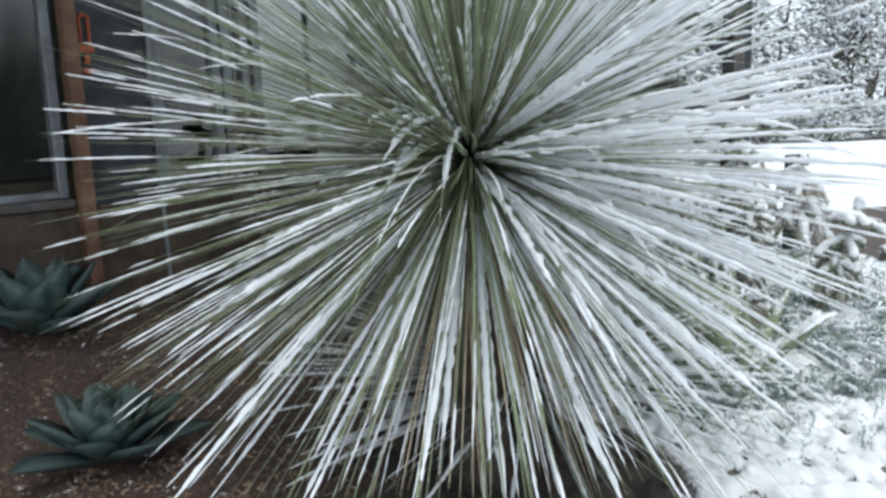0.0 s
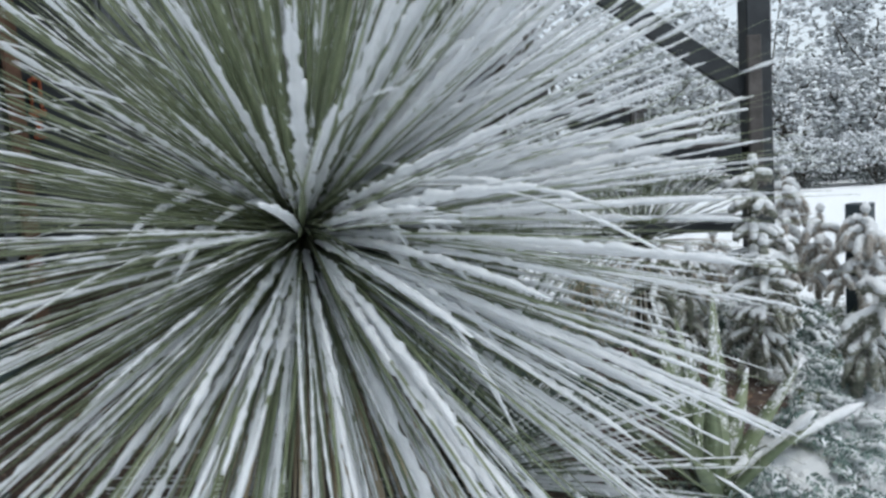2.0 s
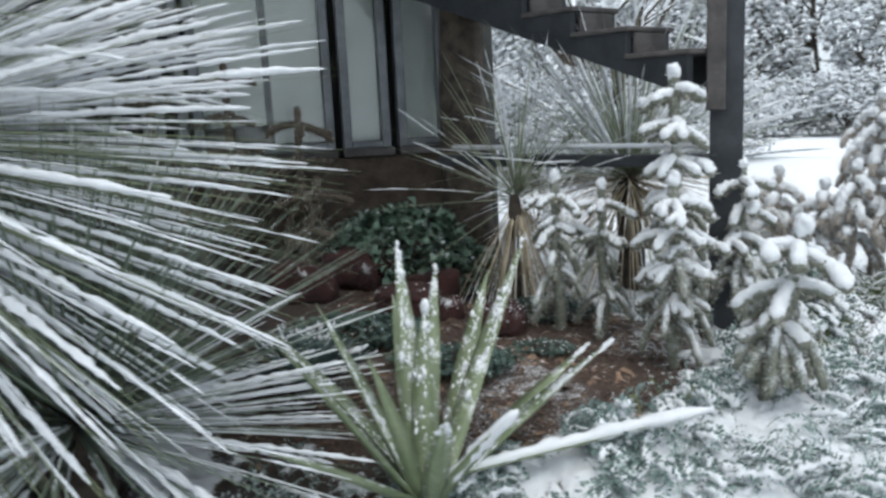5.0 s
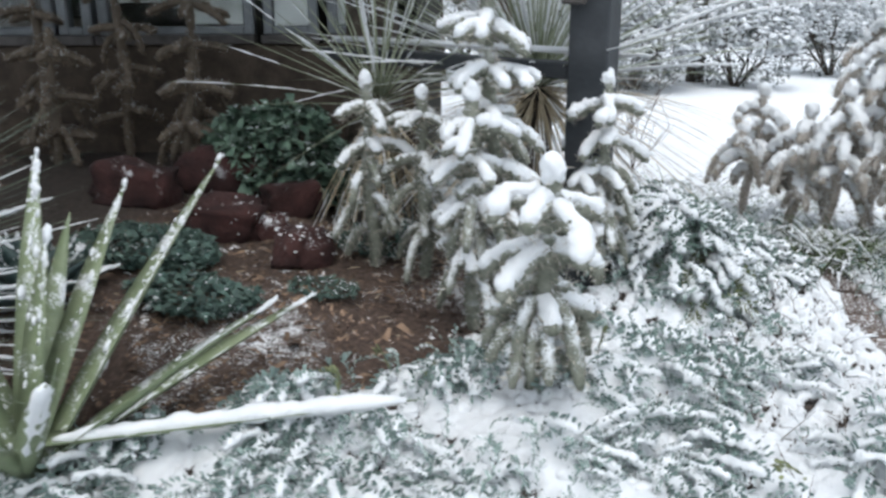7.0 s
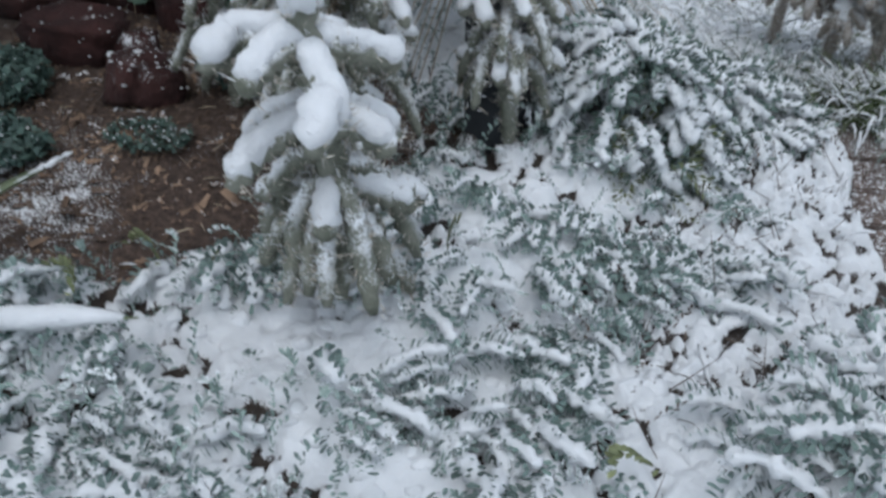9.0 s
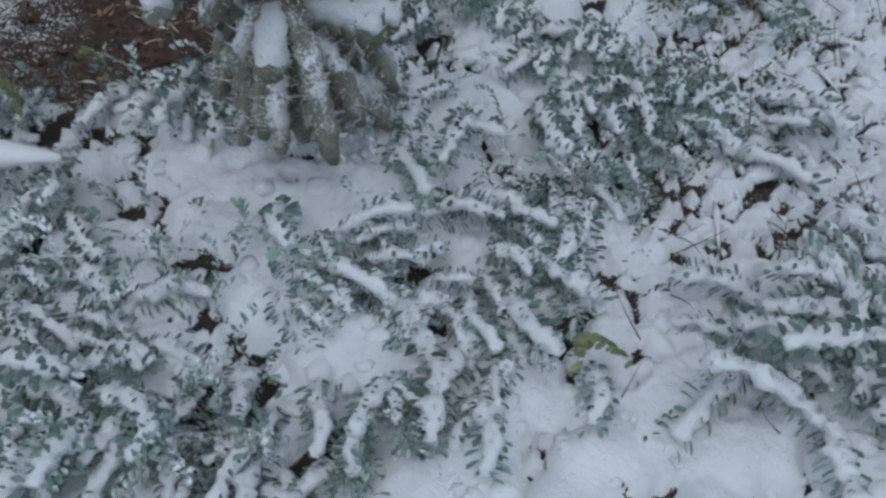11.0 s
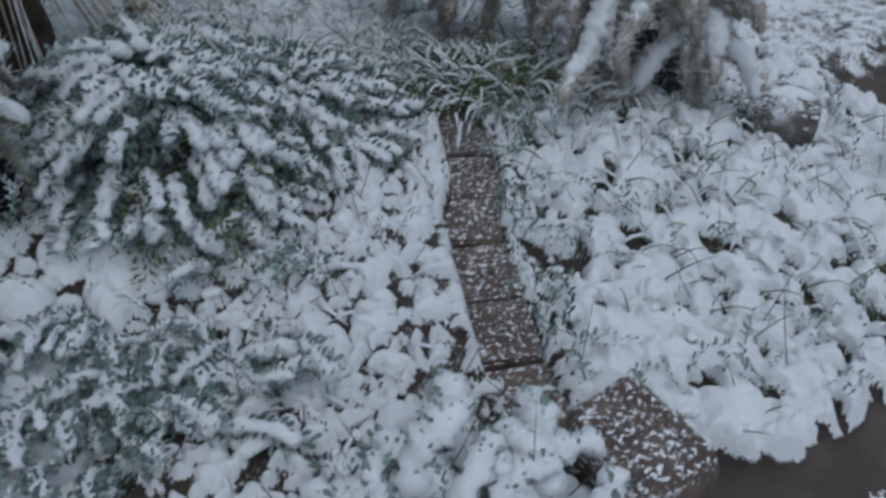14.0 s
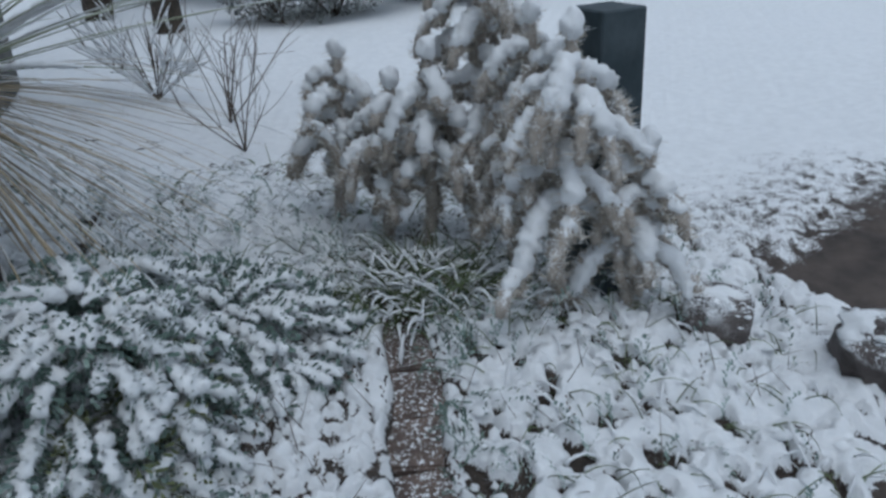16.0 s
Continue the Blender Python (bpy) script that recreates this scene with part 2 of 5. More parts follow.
class Geo:
    """Vertices and faces of one mesh, with a material slot for each face."""

    def __init__(self):
        self.v, self.f, self.m, self.n = [], [], [], 0

    def add(self, verts, faces, mat=0):
        verts = np.asarray(verts, float).reshape(-1, 3)
        self.v.append(verts)
        self.f.extend(tuple(i + self.n for i in f) for f in faces)
        self.m.extend([mat] * len(faces))
        self.n += len(verts)

    def tube(self, path, radii, sides=6, mat=0, flat=1.0, up=(0, 0, 1), jitter=0.0, rough=0.0, grain=0.03):
        path = np.asarray(path, float)
        k = len(path)
        radii = np.broadcast_to(np.asarray(radii, float), (k,))
        way = np.gradient(path, axis=0)
        way /= np.maximum(np.linalg.norm(way, axis=1, keepdims=True), 1e-9)
        ref = np.array(up, float)
        if abs(way.mean(0) @ ref) > 0.93 * np.linalg.norm(way.mean(0)):
            ref = np.array((0.9, 0.43, 0.0))
        side = np.cross(way, ref)
        side /= np.maximum(np.linalg.norm(side, axis=1, keepdims=True), 1e-9)
        top = np.cross(side, way)
        a = np.linspace(0, 2 * np.pi, sides, endpoint=False)
        r = radii[:, None] * np.ones(sides)
        if jitter:
            r = r * (1 + jitter * (rng.random((k, sides)) - 0.5) * 2)
        ring = path[:, None] + side[:, None] * (np.cos(a) * r)[..., None] + top[:, None] * (np.sin(a) * r)[..., None] * flat
        if rough:
            c = path[:, None]
            seed_at = np.array((rng.random() * 9, rng.random() * 9, 0))
            ring = c + (ring - c) * (1 + rough * lumps(ring + seed_at, grain) + 0.5 * rough * lumps(ring + seed_at, grain * 0.4))[..., None]
        faces = [(s * sides + j, s * sides + (j + 1) % sides, (s + 1) * sides + (j + 1) % sides, (s + 1) * sides + j) for s in range(k - 1) for j in range(sides)]
        faces += [tuple(range(sides - 1, -1, -1)), tuple((k - 1) * sides + j for j in range(sides))]
        self.add(ring.reshape(-1, 3), faces, mat)

    def ball(self, centre, size, mat=0, jitter=0.15, detail=1):
        v, f = BALLS[detail]
        w = v * (1 + jitter * (rng.random((len(v), 1)) - 0.5) * 2)
        self.add(np.asarray(centre) + w * np.asarray(size), f, mat)

    def box(self, lo, hi, mat=0):
        (x0, y0, z0), (x1, y1, z1) = lo, hi
        v = [(x0, y0, z0), (x1, y0, z0), (x1, y1, z0), (x0, y1, z0), (x0, y0, z1), (x1, y0, z1), (x1, y1, z1), (x0, y1, z1)]
        self.add(v, [(3, 2, 1, 0), (4, 5, 6, 7), (0, 1, 5, 4), (1, 2, 6, 5), (2, 3, 7, 6), (3, 0, 4, 7)], mat)

    def mesh(self, name, mats, smooth=True):
        me = bpy.data.meshes.new(name)
        me.from_pydata(np.concatenate(self.v).tolist(), [], self.f)
        for m in mats:
            me.materials.append(m)
        me.polygons.foreach_set("material_index", self.m)
        me.polygons.foreach_set("use_smooth", [smooth] * len(self.f))
        me.update()
        return me


def ico(detail):
    bm = bmesh.new()
    bmesh.ops.create_icosphere(bm, subdivisions=detail, radius=1)
    v = np.array([p.co[:] for p in bm.verts])
    f = [tuple(p.index for p in q.verts) for q in bm.faces]
    bm.free()
    return v, f


BALLS = {1: ico(1), 2: ico(2), 3: ico(3)}


def thing(name, at, label, category, group="", kind=""):
    ob = new(name)
    ob.location = at
    return tagged(ob, label, category, group, kind)


def part(name, geo, mats, parent=None, label="", smooth=True):
    ob = new(name, geo.mesh(name, mats, smooth) if isinstance(geo, Geo) else geo)
    if parent is not None:
        ob.parent = parent
    if label:
        ob["label"] = label
    return ob


def scatter(geo, verts, faces, at, size, turn, mat=0, tilt=None):
    """Many copies of a small shape in one mesh, each with its place, size and turn about z, and a lean."""
    n, k = len(at), len(verts)
    if n == 0:
        return
    c, s = np.cos(turn), np.sin(turn)
    p = verts[None] * np.asarray(size).reshape(n, 1, -1)
    if tilt is not None:
        ct, st = np.cos(tilt)[:, None], np.sin(tilt)[:, None]
        p = np.stack([p[..., 0] * ct - p[..., 2] * st, p[..., 1], p[..., 0] * st + p[..., 2] * ct], -1)
    q = np.stack([p[..., 0] * c[:, None] - p[..., 1] * s[:, None], p[..., 0] * s[:, None] + p[..., 1] * c[:, None], p[..., 2]], -1) + np.asarray(at)[:, None]
    base = geo.n
    geo.v.append(q.reshape(-1, 3))
    geo.f.extend(tuple(base + i * k + j for j in f) for i in range(n) for f in faces)
    geo.m.extend([mat] * (n * len(faces)))
    geo.n += n * k


# ---- ground ----
EDGE_Y = (2.0, 3.0, 3.7, 3.94, 4.1, 4.2, 4.28, 4.34, 4.45, 4.5, 4.555, 4.6, 4.68, 4.8, 5.0, 5.3, 5.63, 5.8, 5.95, 6.1, 6.5, 7.03, 8.0, 12.0)
EDGE_X = (2.75, 2.95, 3.06, 3.11, 3.16, 3.18, 3.14, 3.08, 3.14, 3.29, 3.43, 3.47, 3.53, 3.62, 3.69, 3.76, 3.85, 3.83, 3.785, 3.62, 3.81, 4.17, 5.0, 9.0)



def step(a, b, x):
    t = np.clip((x - a) / (b - a), 0, 1)
    return t * t * (3 - 2 * t)


def beyond_edge(x, y):
    """Metres past the ragged edge of the bed, on the paving's side."""
    return x - np.interp(y, EDGE_Y, EDGE_X) - 0.05 * (pillow(x, y, 0.11, 17) - 0.5) * step(6.1, 5.9, y) - 0.12 * (grid_noise(x, y, 0.25, 20) - 0.5) * step(5.9, 6.1, y)


def paved(x, y):
    """1 on the wet paving at the right, 0 on the planted bed and the lawn."""
    w = 0.016 + 0.3 * step(5.95, 6.5, y)
    return step(-w, w, beyond_edge(x, y)) * (1 - step(7.6, 9.0, y))


def level(x, y):
    """1 where the ground runs out flat beyond the bed, lawn and path alike."""
    return step(5.9, 6.9, y + 0.1 * (x - 3.0))


def lawn(x, y):
    return step(6.4, 7.3, y + 0.25 * (x - 2.0) + 0.45 * step(3.15, 3.45, x)) * (1 - paved(x, y))


def mulch(x, y):
    """1 on the wood chips: by the house, and from there to a slanting line before the small chollas."""
    rag = 0.16 * (grid_noise(x, y, 0.12, 5) - 0.5)
    slant = (y - 3.80 - 1.15 * (x - 1.74)) / 1.52 + rag
    front = step(-0.05, 0.07, slant) * step(1.85, 1.7, x + rag) * step(4.85, 4.6, y) * step(0.1, 0.4, x) * step(3.1, 3.3, y + rag)
    house = 1 - step(0.82, 1.12, np.hypot((x + 1.6) / 1.3, (y - 3.2) / 1.6) + rag)
    return np.maximum(front, house)


def lie(x, y):
    """Height of the soil."""
    z = 0.13 * step(2.05, 1.05, x) * step(3.1, 3.8, y) + 0.15 * np.exp(-(((x - 2.05) / 0.26) ** 2 + ((y - 4.95) / 0.42) ** 2)) + 0.10 * step(0.8, -0.4, x) * step(3.4, 4.2, y) - 0.06 * np.exp(-(((x - 1.14) / 0.25) ** 2 + ((y - 3.02) / 0.3) ** 2))
    z = z + 0.085 * np.exp(-(((x - 2.98) / 0.16) ** 4 + ((y - 4.02) / 0.26) ** 4)) * step(0.02, -0.05, beyond_edge(x, y))
    z = z + 0.05 * step(2.5, 2.05, x) * step(3.0, 3.5, y) * step(4.9, 4.5, y) + 0.03 * np.exp(-(((x - 2.1) / 0.2) ** 2 + ((y - 3.98) / 0.25) ** 2))
    z = z - 0.05 * step(2.55, 2.95, x) * step(4.1, 4.6, y) * step(5.4, 5.0, y)
    z = z - 0.09 * step(3.0, 3.7, x) - 0.03 * step(-0.04, 0.03, beyond_edge(x, y))
    return z * (1 - 0.8 * level(x, y)) + 0.03 * (grid_noise(x, y, 0.5, 3) - 0.5)


EDGING_Y, EDGING_X = (4.40, 4.55, 4.78, 4.98, 5.13, 5.38, 5.6), (3.05, 2.955, 2.85, 2.757, 2.735, 2.63, 2.56)


def edging(x, y):
    """1 along the row of edging stones."""
    return step(0.074, 0.052, np.abs(x - np.interp(y, EDGING_Y, EDGING_X))) * step(4.3, 4.45, y) * step(5.65, 5.5, y)


def from_wall(x, y):
    """Metres along the house front, and out from it."""
    dx, dy = x + 1.9, y - 4.45
    return 0.8486 * dx + 0.5291 * dy, 0.5291 * dx - 0.8486 * dy


def shelter(x, y):
    """1 under the eaves beside the house, where no snow falls."""
    s, d = from_wall(x, y)
    return step(2.15, 1.5, d + 0.25 * (grid_noise(x, y, 0.15, 8) - 0.5)) * step(-0.5, 0.0, d) * step(3.1, 2.5, s) * step(-6, -4, s)


def beside(x, y):
    """1 in the bed between the edging and the paving."""
    return step(2.8, 2.95, x - (np.interp(y, EDGING_Y, EDGING_X) - 2.75))


def heaps(x, y):
    """How the fallen snow lies on the low plants: share of a full heap, and the depth of a full heap there."""
    patch = grid_noise(x, y, 0.22, 308) - 0.5
    spurge = np.maximum(clumps(x, y, 0.12, 301, (0.42, 0.85), (1.0, 1.7)), 0.75 * clumps(x, y, 0.045, 302, (0.25, 0.75), (1.0, 1.8))) + 0.25 * patch
    small = np.maximum(0.9 * clumps(x, y, 0.033, 303, (0.3, 0.8), (1.0, 2.2)), clumps(x, y, 0.075, 304, (0.2, 0.6), (1.0, 1.8))) + 0.3 * patch
    thick = np.maximum(clumps(x, y, 0.078, 305, (0.38, 0.86), (1.1, 2.2)), 0.62 * clumps(x, y, 0.042, 306, (0.25, 0.7), (1.0, 2.0))) + 0.2 * patch
    w = step(2.12, 2.4, x + 0.25 * (grid_noise(x, y, 0.2, 307) - 0.5)) * step(3.7, 4.15, y)
    right = beside(x, y)
    smooth = step(0.56, 0.72, grid_noise(x + 0.4 * y, y - 0.4 * x, 0.13, 310) + 0.25 * (grid_noise(x, y, 0.03, 311) - 0.5))
    spurge = np.maximum(spurge, 0.82 * smooth)
    thick = 0.3 + 0.72 * thick - 0.9 * step(0.61, 0.75, grid_noise(x + 0.3 * y, y, 0.036, 312))
    h = (spurge * (1 - w) + small * w) * (1 - right) + thick * right
    deep = (0.045 * (1 - w) + 0.032 * w) * (1 - right) + 0.05 * right
    deep = deep * (1 - 0.85 * right * step(0.17, 0.06, x - np.interp(y, EDGING_Y, EDGING_X)) * step(4.45, 4.6, y) * step(5.7, 5.5, y))
    low = (0.1 * (1 - w) + 0.22 * w) * (1 - right) + 0.04 * right
    return np.clip((h - low) / (1 - low), 0, 1), deep


def snowiness(x, y):
    small = grid_noise(x, y, 0.02, 13)
    patch = grid_noise(x, y, 0.28, 14) - 0.5
    b = fluff(x, y, 0.042, 12)
    inner = step(0.2, 0.6, x) * step(4.8, 4.4, x) * step(1.9, 2.2, y) * step(7.6, 7.1, y)
    small, patch = 0.5 + (small - 0.5) * inner, patch * inner
    b = 0.54 + (b - 0.54) * inner
    h = 1 + (heaps(x, y)[0] - 1) * inner
    twiggy = step(2.12, 2.4, x) * step(3.7, 4.15, y) * (1 - beside(x, y)) * inner
    s = 0.335 + 0.055 * twiggy + (0.445 - 0.035 * twiggy) * step(0.02, 0.2, h + 0.06 * patch) + 0.14 * (small - 0.5)
    s = s - 0.25 * step(0.14, 0.08, x - np.interp(y, EDGING_Y, EDGING_X)) * beside(x, y) * step(4.6, 4.75, y) * step(5.3, 5.1, y)
    s = s * (1 - mulch(x, y)) + mulch(x, y) * (0.385 + 0.2 * (b - 0.5) + 0.05 * step(0.8, 1.3, x) + 0.2 * patch)
    out = beyond_edge(x, y)
    s = s * (1 - paved(x, y)) + paved(x, y) * (0.10 + (0.45 - 0.35 * step(5.7, 6.1, y)) * (b - 0.5) + 0.16 * step(5.8, 6.1, y) * (small - 0.5) + 0.12 * step(0.35, 0.0, out) * step(5.9, 6.2, y) + 0.36 * step(0.0, 0.05, 4.287 + 0.82 * (x - 3.216) - y) * step(5.6, 5.0, y) + 0.06 * step(4.9, 5.4, y) + 0.1 * step(0.06, 0.0, out) * step(6.1, 5.9, y))
    s = s * (1 - lawn(x, y)) + lawn(x, y) * (0.84 + 0.10 * (b - 0.5) + 0.16 * (small - 0.5) - 0.36 * step(1.7, 0.0, -out) * step(9.0, 6.5, y))
    e = edging(x, y)
    s = s * (1 - e) + e * (0.22 + 0.3 * (b - 0.5) + 0.25 * patch)
    s = s * (1 - 0.8 * step(0.85, 0.5, np.hypot(x + 0.16, y - 2.42)))
    s = s - 0.5 * np.exp(-(((x - 1.89) / 0.17) ** 2 + ((y - 4.6) / 0.19) ** 2))
    s = s - 0.09 * step(1.85, 1.6, x) * step(3.9, 3.6, y) * (1 - mulch(x, y))
    s = s - 0.4 * step(0.5, 0.2, np.hypot(x - 0.75, y - 3.15)) * step(0.3, 0.5, fluff(x, y, 0.1, 47))
    for cx, cy, size, depth in ((2.86, 4.03, 0.05, 0.4), (2.97, 3.93, 0.05, 0.4), (1.62, 3.88, 0.17, 0.34), (1.72, 4.08, 0.12, 0.3)):
        s = s - depth * np.exp(-(((x - cx) / size) ** 2 + ((y - cy) / size) ** 2)) * step(0.2, 0.6, fluff(x, y, 0.05, 48) + 0.1)
    return s * (1 - shelter(x, y))


def surface(x, y):
    s, bed = snowiness(x, y), (1 - level(x, y)) * step(0.03, -0.07, beyond_edge(x, y)) * (1 - mulch(x, y)) * (1 - shelter(x, y)) * (1 - edging(x, y))
    h, deep = heaps(x, y)
    relief = deep * h**0.6 + 0.012 * (fluff(x, y, 0.05, 22) - 0.5) + 0.02 * (fluff(x, y, 0.3, 21) - 0.5)
    bed = bed * step(-0.6, 0.2, x) * step(1.0, 2.0, y)
    return lie(x, y) - 0.03 * edging(x, y) + relief * bed + (0.014 * (fluff(x, y, 0.1, 23) - 0.5) + 0.012 * (fluff(x, y, 0.04, 24) - 0.5)) * level(x, y)


def axis(knots, steps, far):
    """Grid lines: even steps between the knots, and ever wider ones outside."""
    inner = np.concatenate([np.arange(a, b - 0.3 * d, d) for a, b, d in zip(knots, knots[1:], steps)])
    out, d = [], steps[0]
    while sum(out) < far:
        d *= 1.035 if d < 0.05 else 1.25
        out.append(d)
    out = np.cumsum(out)
    return np.concatenate([knots[0] - out[::-1], inner, knots[-1] + out])


gx = axis((0.85, 2.1, 3.6, 4.2), (0.0085, 0.0055, 0.01), 600)
gy = axis((2.7, 3.7, 5.7, 6.5), (0.0095, 0.0055, 0.0095), 600)
X, Y = np.meshgrid(gx, gy)
Z = surface(X, Y)
far = np.hypot(X - 2, Y - 4)
Z = np.where(far > 30, 0.0, Z)
me = bpy.data.meshes.new("ground")
w, h = len(gx), len(gy)
idx = np.arange(w * h).reshape(h, w)
quads = np.stack([idx[:-1, :-1], idx[:-1, 1:], idx[1:, 1:], idx[1:, :-1]], -1).reshape(-1, 4)
me.vertices.add(w * h)
me.vertices.foreach_set("co", np.stack([X, Y, Z], -1).ravel())
me.loops.add(quads.size)
me.loops.foreach_set("vertex_index", quads.ravel())
me.polygons.add(len(quads))
me.polygons.foreach_set("loop_start", np.arange(0, quads.size, 4))
me.polygons.foreach_set("use_smooth", np.ones(len(quads), bool))
for key, values in (("snow", np.where(far > 30, 0.9, snowiness(X, Y))), ("mulch", mulch(X, Y)), ("paved", paved(X, Y))):
    me.attributes.new(key, "FLOAT", "POINT").data.foreach_set("value", values.ravel().astype(np.float32))
me.materials.append(GROUND)
me.update()
me.validate()
tagged(new("ground", me), "snow-covered garden soil, wood mulch and lawn", "ground", kind="structure")


def floor_z(x, y):
    return float(surface(np.array([x]), np.array([y]))[0])

# ---- plants: makers ----
def arc(start, way, length, sag, n=8, twist=0.0):
    """A path that sets off along way and sags under its own weight."""
    t = np.linspace(0, 1, n)[:, None]
    way = unit(way)
    side = unit(np.cross(way, (0, 0, 1)) + 1e-6)
    return np.asarray(start) + way * length * t + np.array((0, 0, -1.0)) * sag * length * t**2 + side * twist * length * t**2


def snow_ridge(geo, path, width, lo, hi, mat=1, sides=5, lumps=0.35, lift=0.5):
    """A lumpy bank of snow lying along the upper side of a path, from the share lo of it to hi."""
    length = np.linalg.norm(np.diff(path, axis=0), axis=1).sum()
    n = max(4, int(length * (hi - lo) / 0.022))
    t = np.linspace(lo, hi, n) * (len(path) - 1)
    i = np.clip(t.astype(int), 0, len(path) - 2)
    p = path[i] + (path[i + 1] - path[i]) * (t - i)[:, None]
    r = width * (1 + lumps * (rng.random(n) - 0.5) * 2) * np.maximum(0.1, (1 - np.abs(np.linspace(-1, 1, n)) ** 5)) ** 0.5
    p[:, 2] += r * lift
    geo.tube(p, r, sides, mat, 0.85, jitter=0.15)


def snow_bank(geo, path, width, lo, hi, mat=0, lift=0.5, sides=11, rough=0.17):
    """A thick blunt-ended bank of crumbly snow along a limb."""
    length = np.linalg.norm(np.diff(path, axis=0), axis=1).sum() * (hi - lo)
    n = max(7, int(length / 0.0095))
    t = np.clip(np.linspace(lo, hi, n), 0, 1.05) * (len(path) - 1)
    i = np.clip(t.astype(int), 0, len(path) - 2)
    p = path[i] + (path[i + 1] - path[i]) * (t - i)[:, None]
    d = np.linspace(0, length, n)
    end = np.minimum(d, length - d) / width
    r = width * np.sqrt(np.clip(1 - np.clip(1 - end, 0, 1) ** 2, 0.02, 1)) * (1 + 0.10 * np.sin(d / 0.03 + rng.random() * 6))
    p[:, 2] += width * lift
    geo.tube(p, r, sides, mat, 0.85, rough=rough, grain=0.022)


def blade(geo, path, width, snow, mat=0, thick=0.45):
    """One narrow stiff leaf, with the rope of snow that lies on it."""
    k = len(path)
    taper = np.interp(np.linspace(0, 1, k), (0, 0.08, 0.5, 1), (1.2, 1.0, 0.8, 0.12))
    geo.tube(path, width * taper, 4, mat, thick)
    if snow > 0.5:
        lo, hi = rng.uniform(0.04, 0.2), rng.uniform(0.78, 0.99)
        wide = width * 0.55 + 0.0068 * snow * rng.uniform(0.6, 1.45)
        if rng.random() < 0.3:
            cut = rng.uniform(0.3, 0.8)
            crust(geo, path, wide, lo, cut - 0.01)
            crust(geo, path, wide * rng.uniform(0.5, 0.9), cut + 0.01, hi)
        else:
            crust(geo, path, wide, lo, hi)
    elif snow > 0.05:
        lo = rng.uniform(0.05, 0.3)
        while lo < 0.9:
            end = min(0.97, lo + rng.uniform(0.25, 0.7))
            crust(geo, path, width * 0.5 + 0.003 * snow * rng.uniform(0.5, 1.4), lo, end)
            lo = end + rng.uniform(0.02, 0.2)


def crust(geo, path, width, lo, hi):
    """Crumbly snow along a leaf, thicker and thinner by turns."""
    length = np.linalg.norm(np.diff(path, axis=0), axis=1).sum() * (hi - lo)
    n = max(4, int(length / 0.017))
    t = np.linspace(lo, hi, n) * (len(path) - 1)
    i = np.clip(t.astype(int), 0, len(path) - 2)
    p = path[i] + (path[i + 1] - path[i]) * (t - i)[:, None]
    u = np.linspace(0, 1, n)
    swell = 1 + 0.12 * np.sin(u * length / 0.024 + rng.random() * 6) + 0.34 * (rng.random(n) - 0.5) * 2
    r = width * swell * (1.12 - 0.4 * u) * np.maximum(0.14, 1 - np.abs(2 * u - 1) ** 6) ** 0.5
    p[:, 2] += r * 0.4
    geo.tube(p, r, 5, 1, 0.85, jitter=0.3)


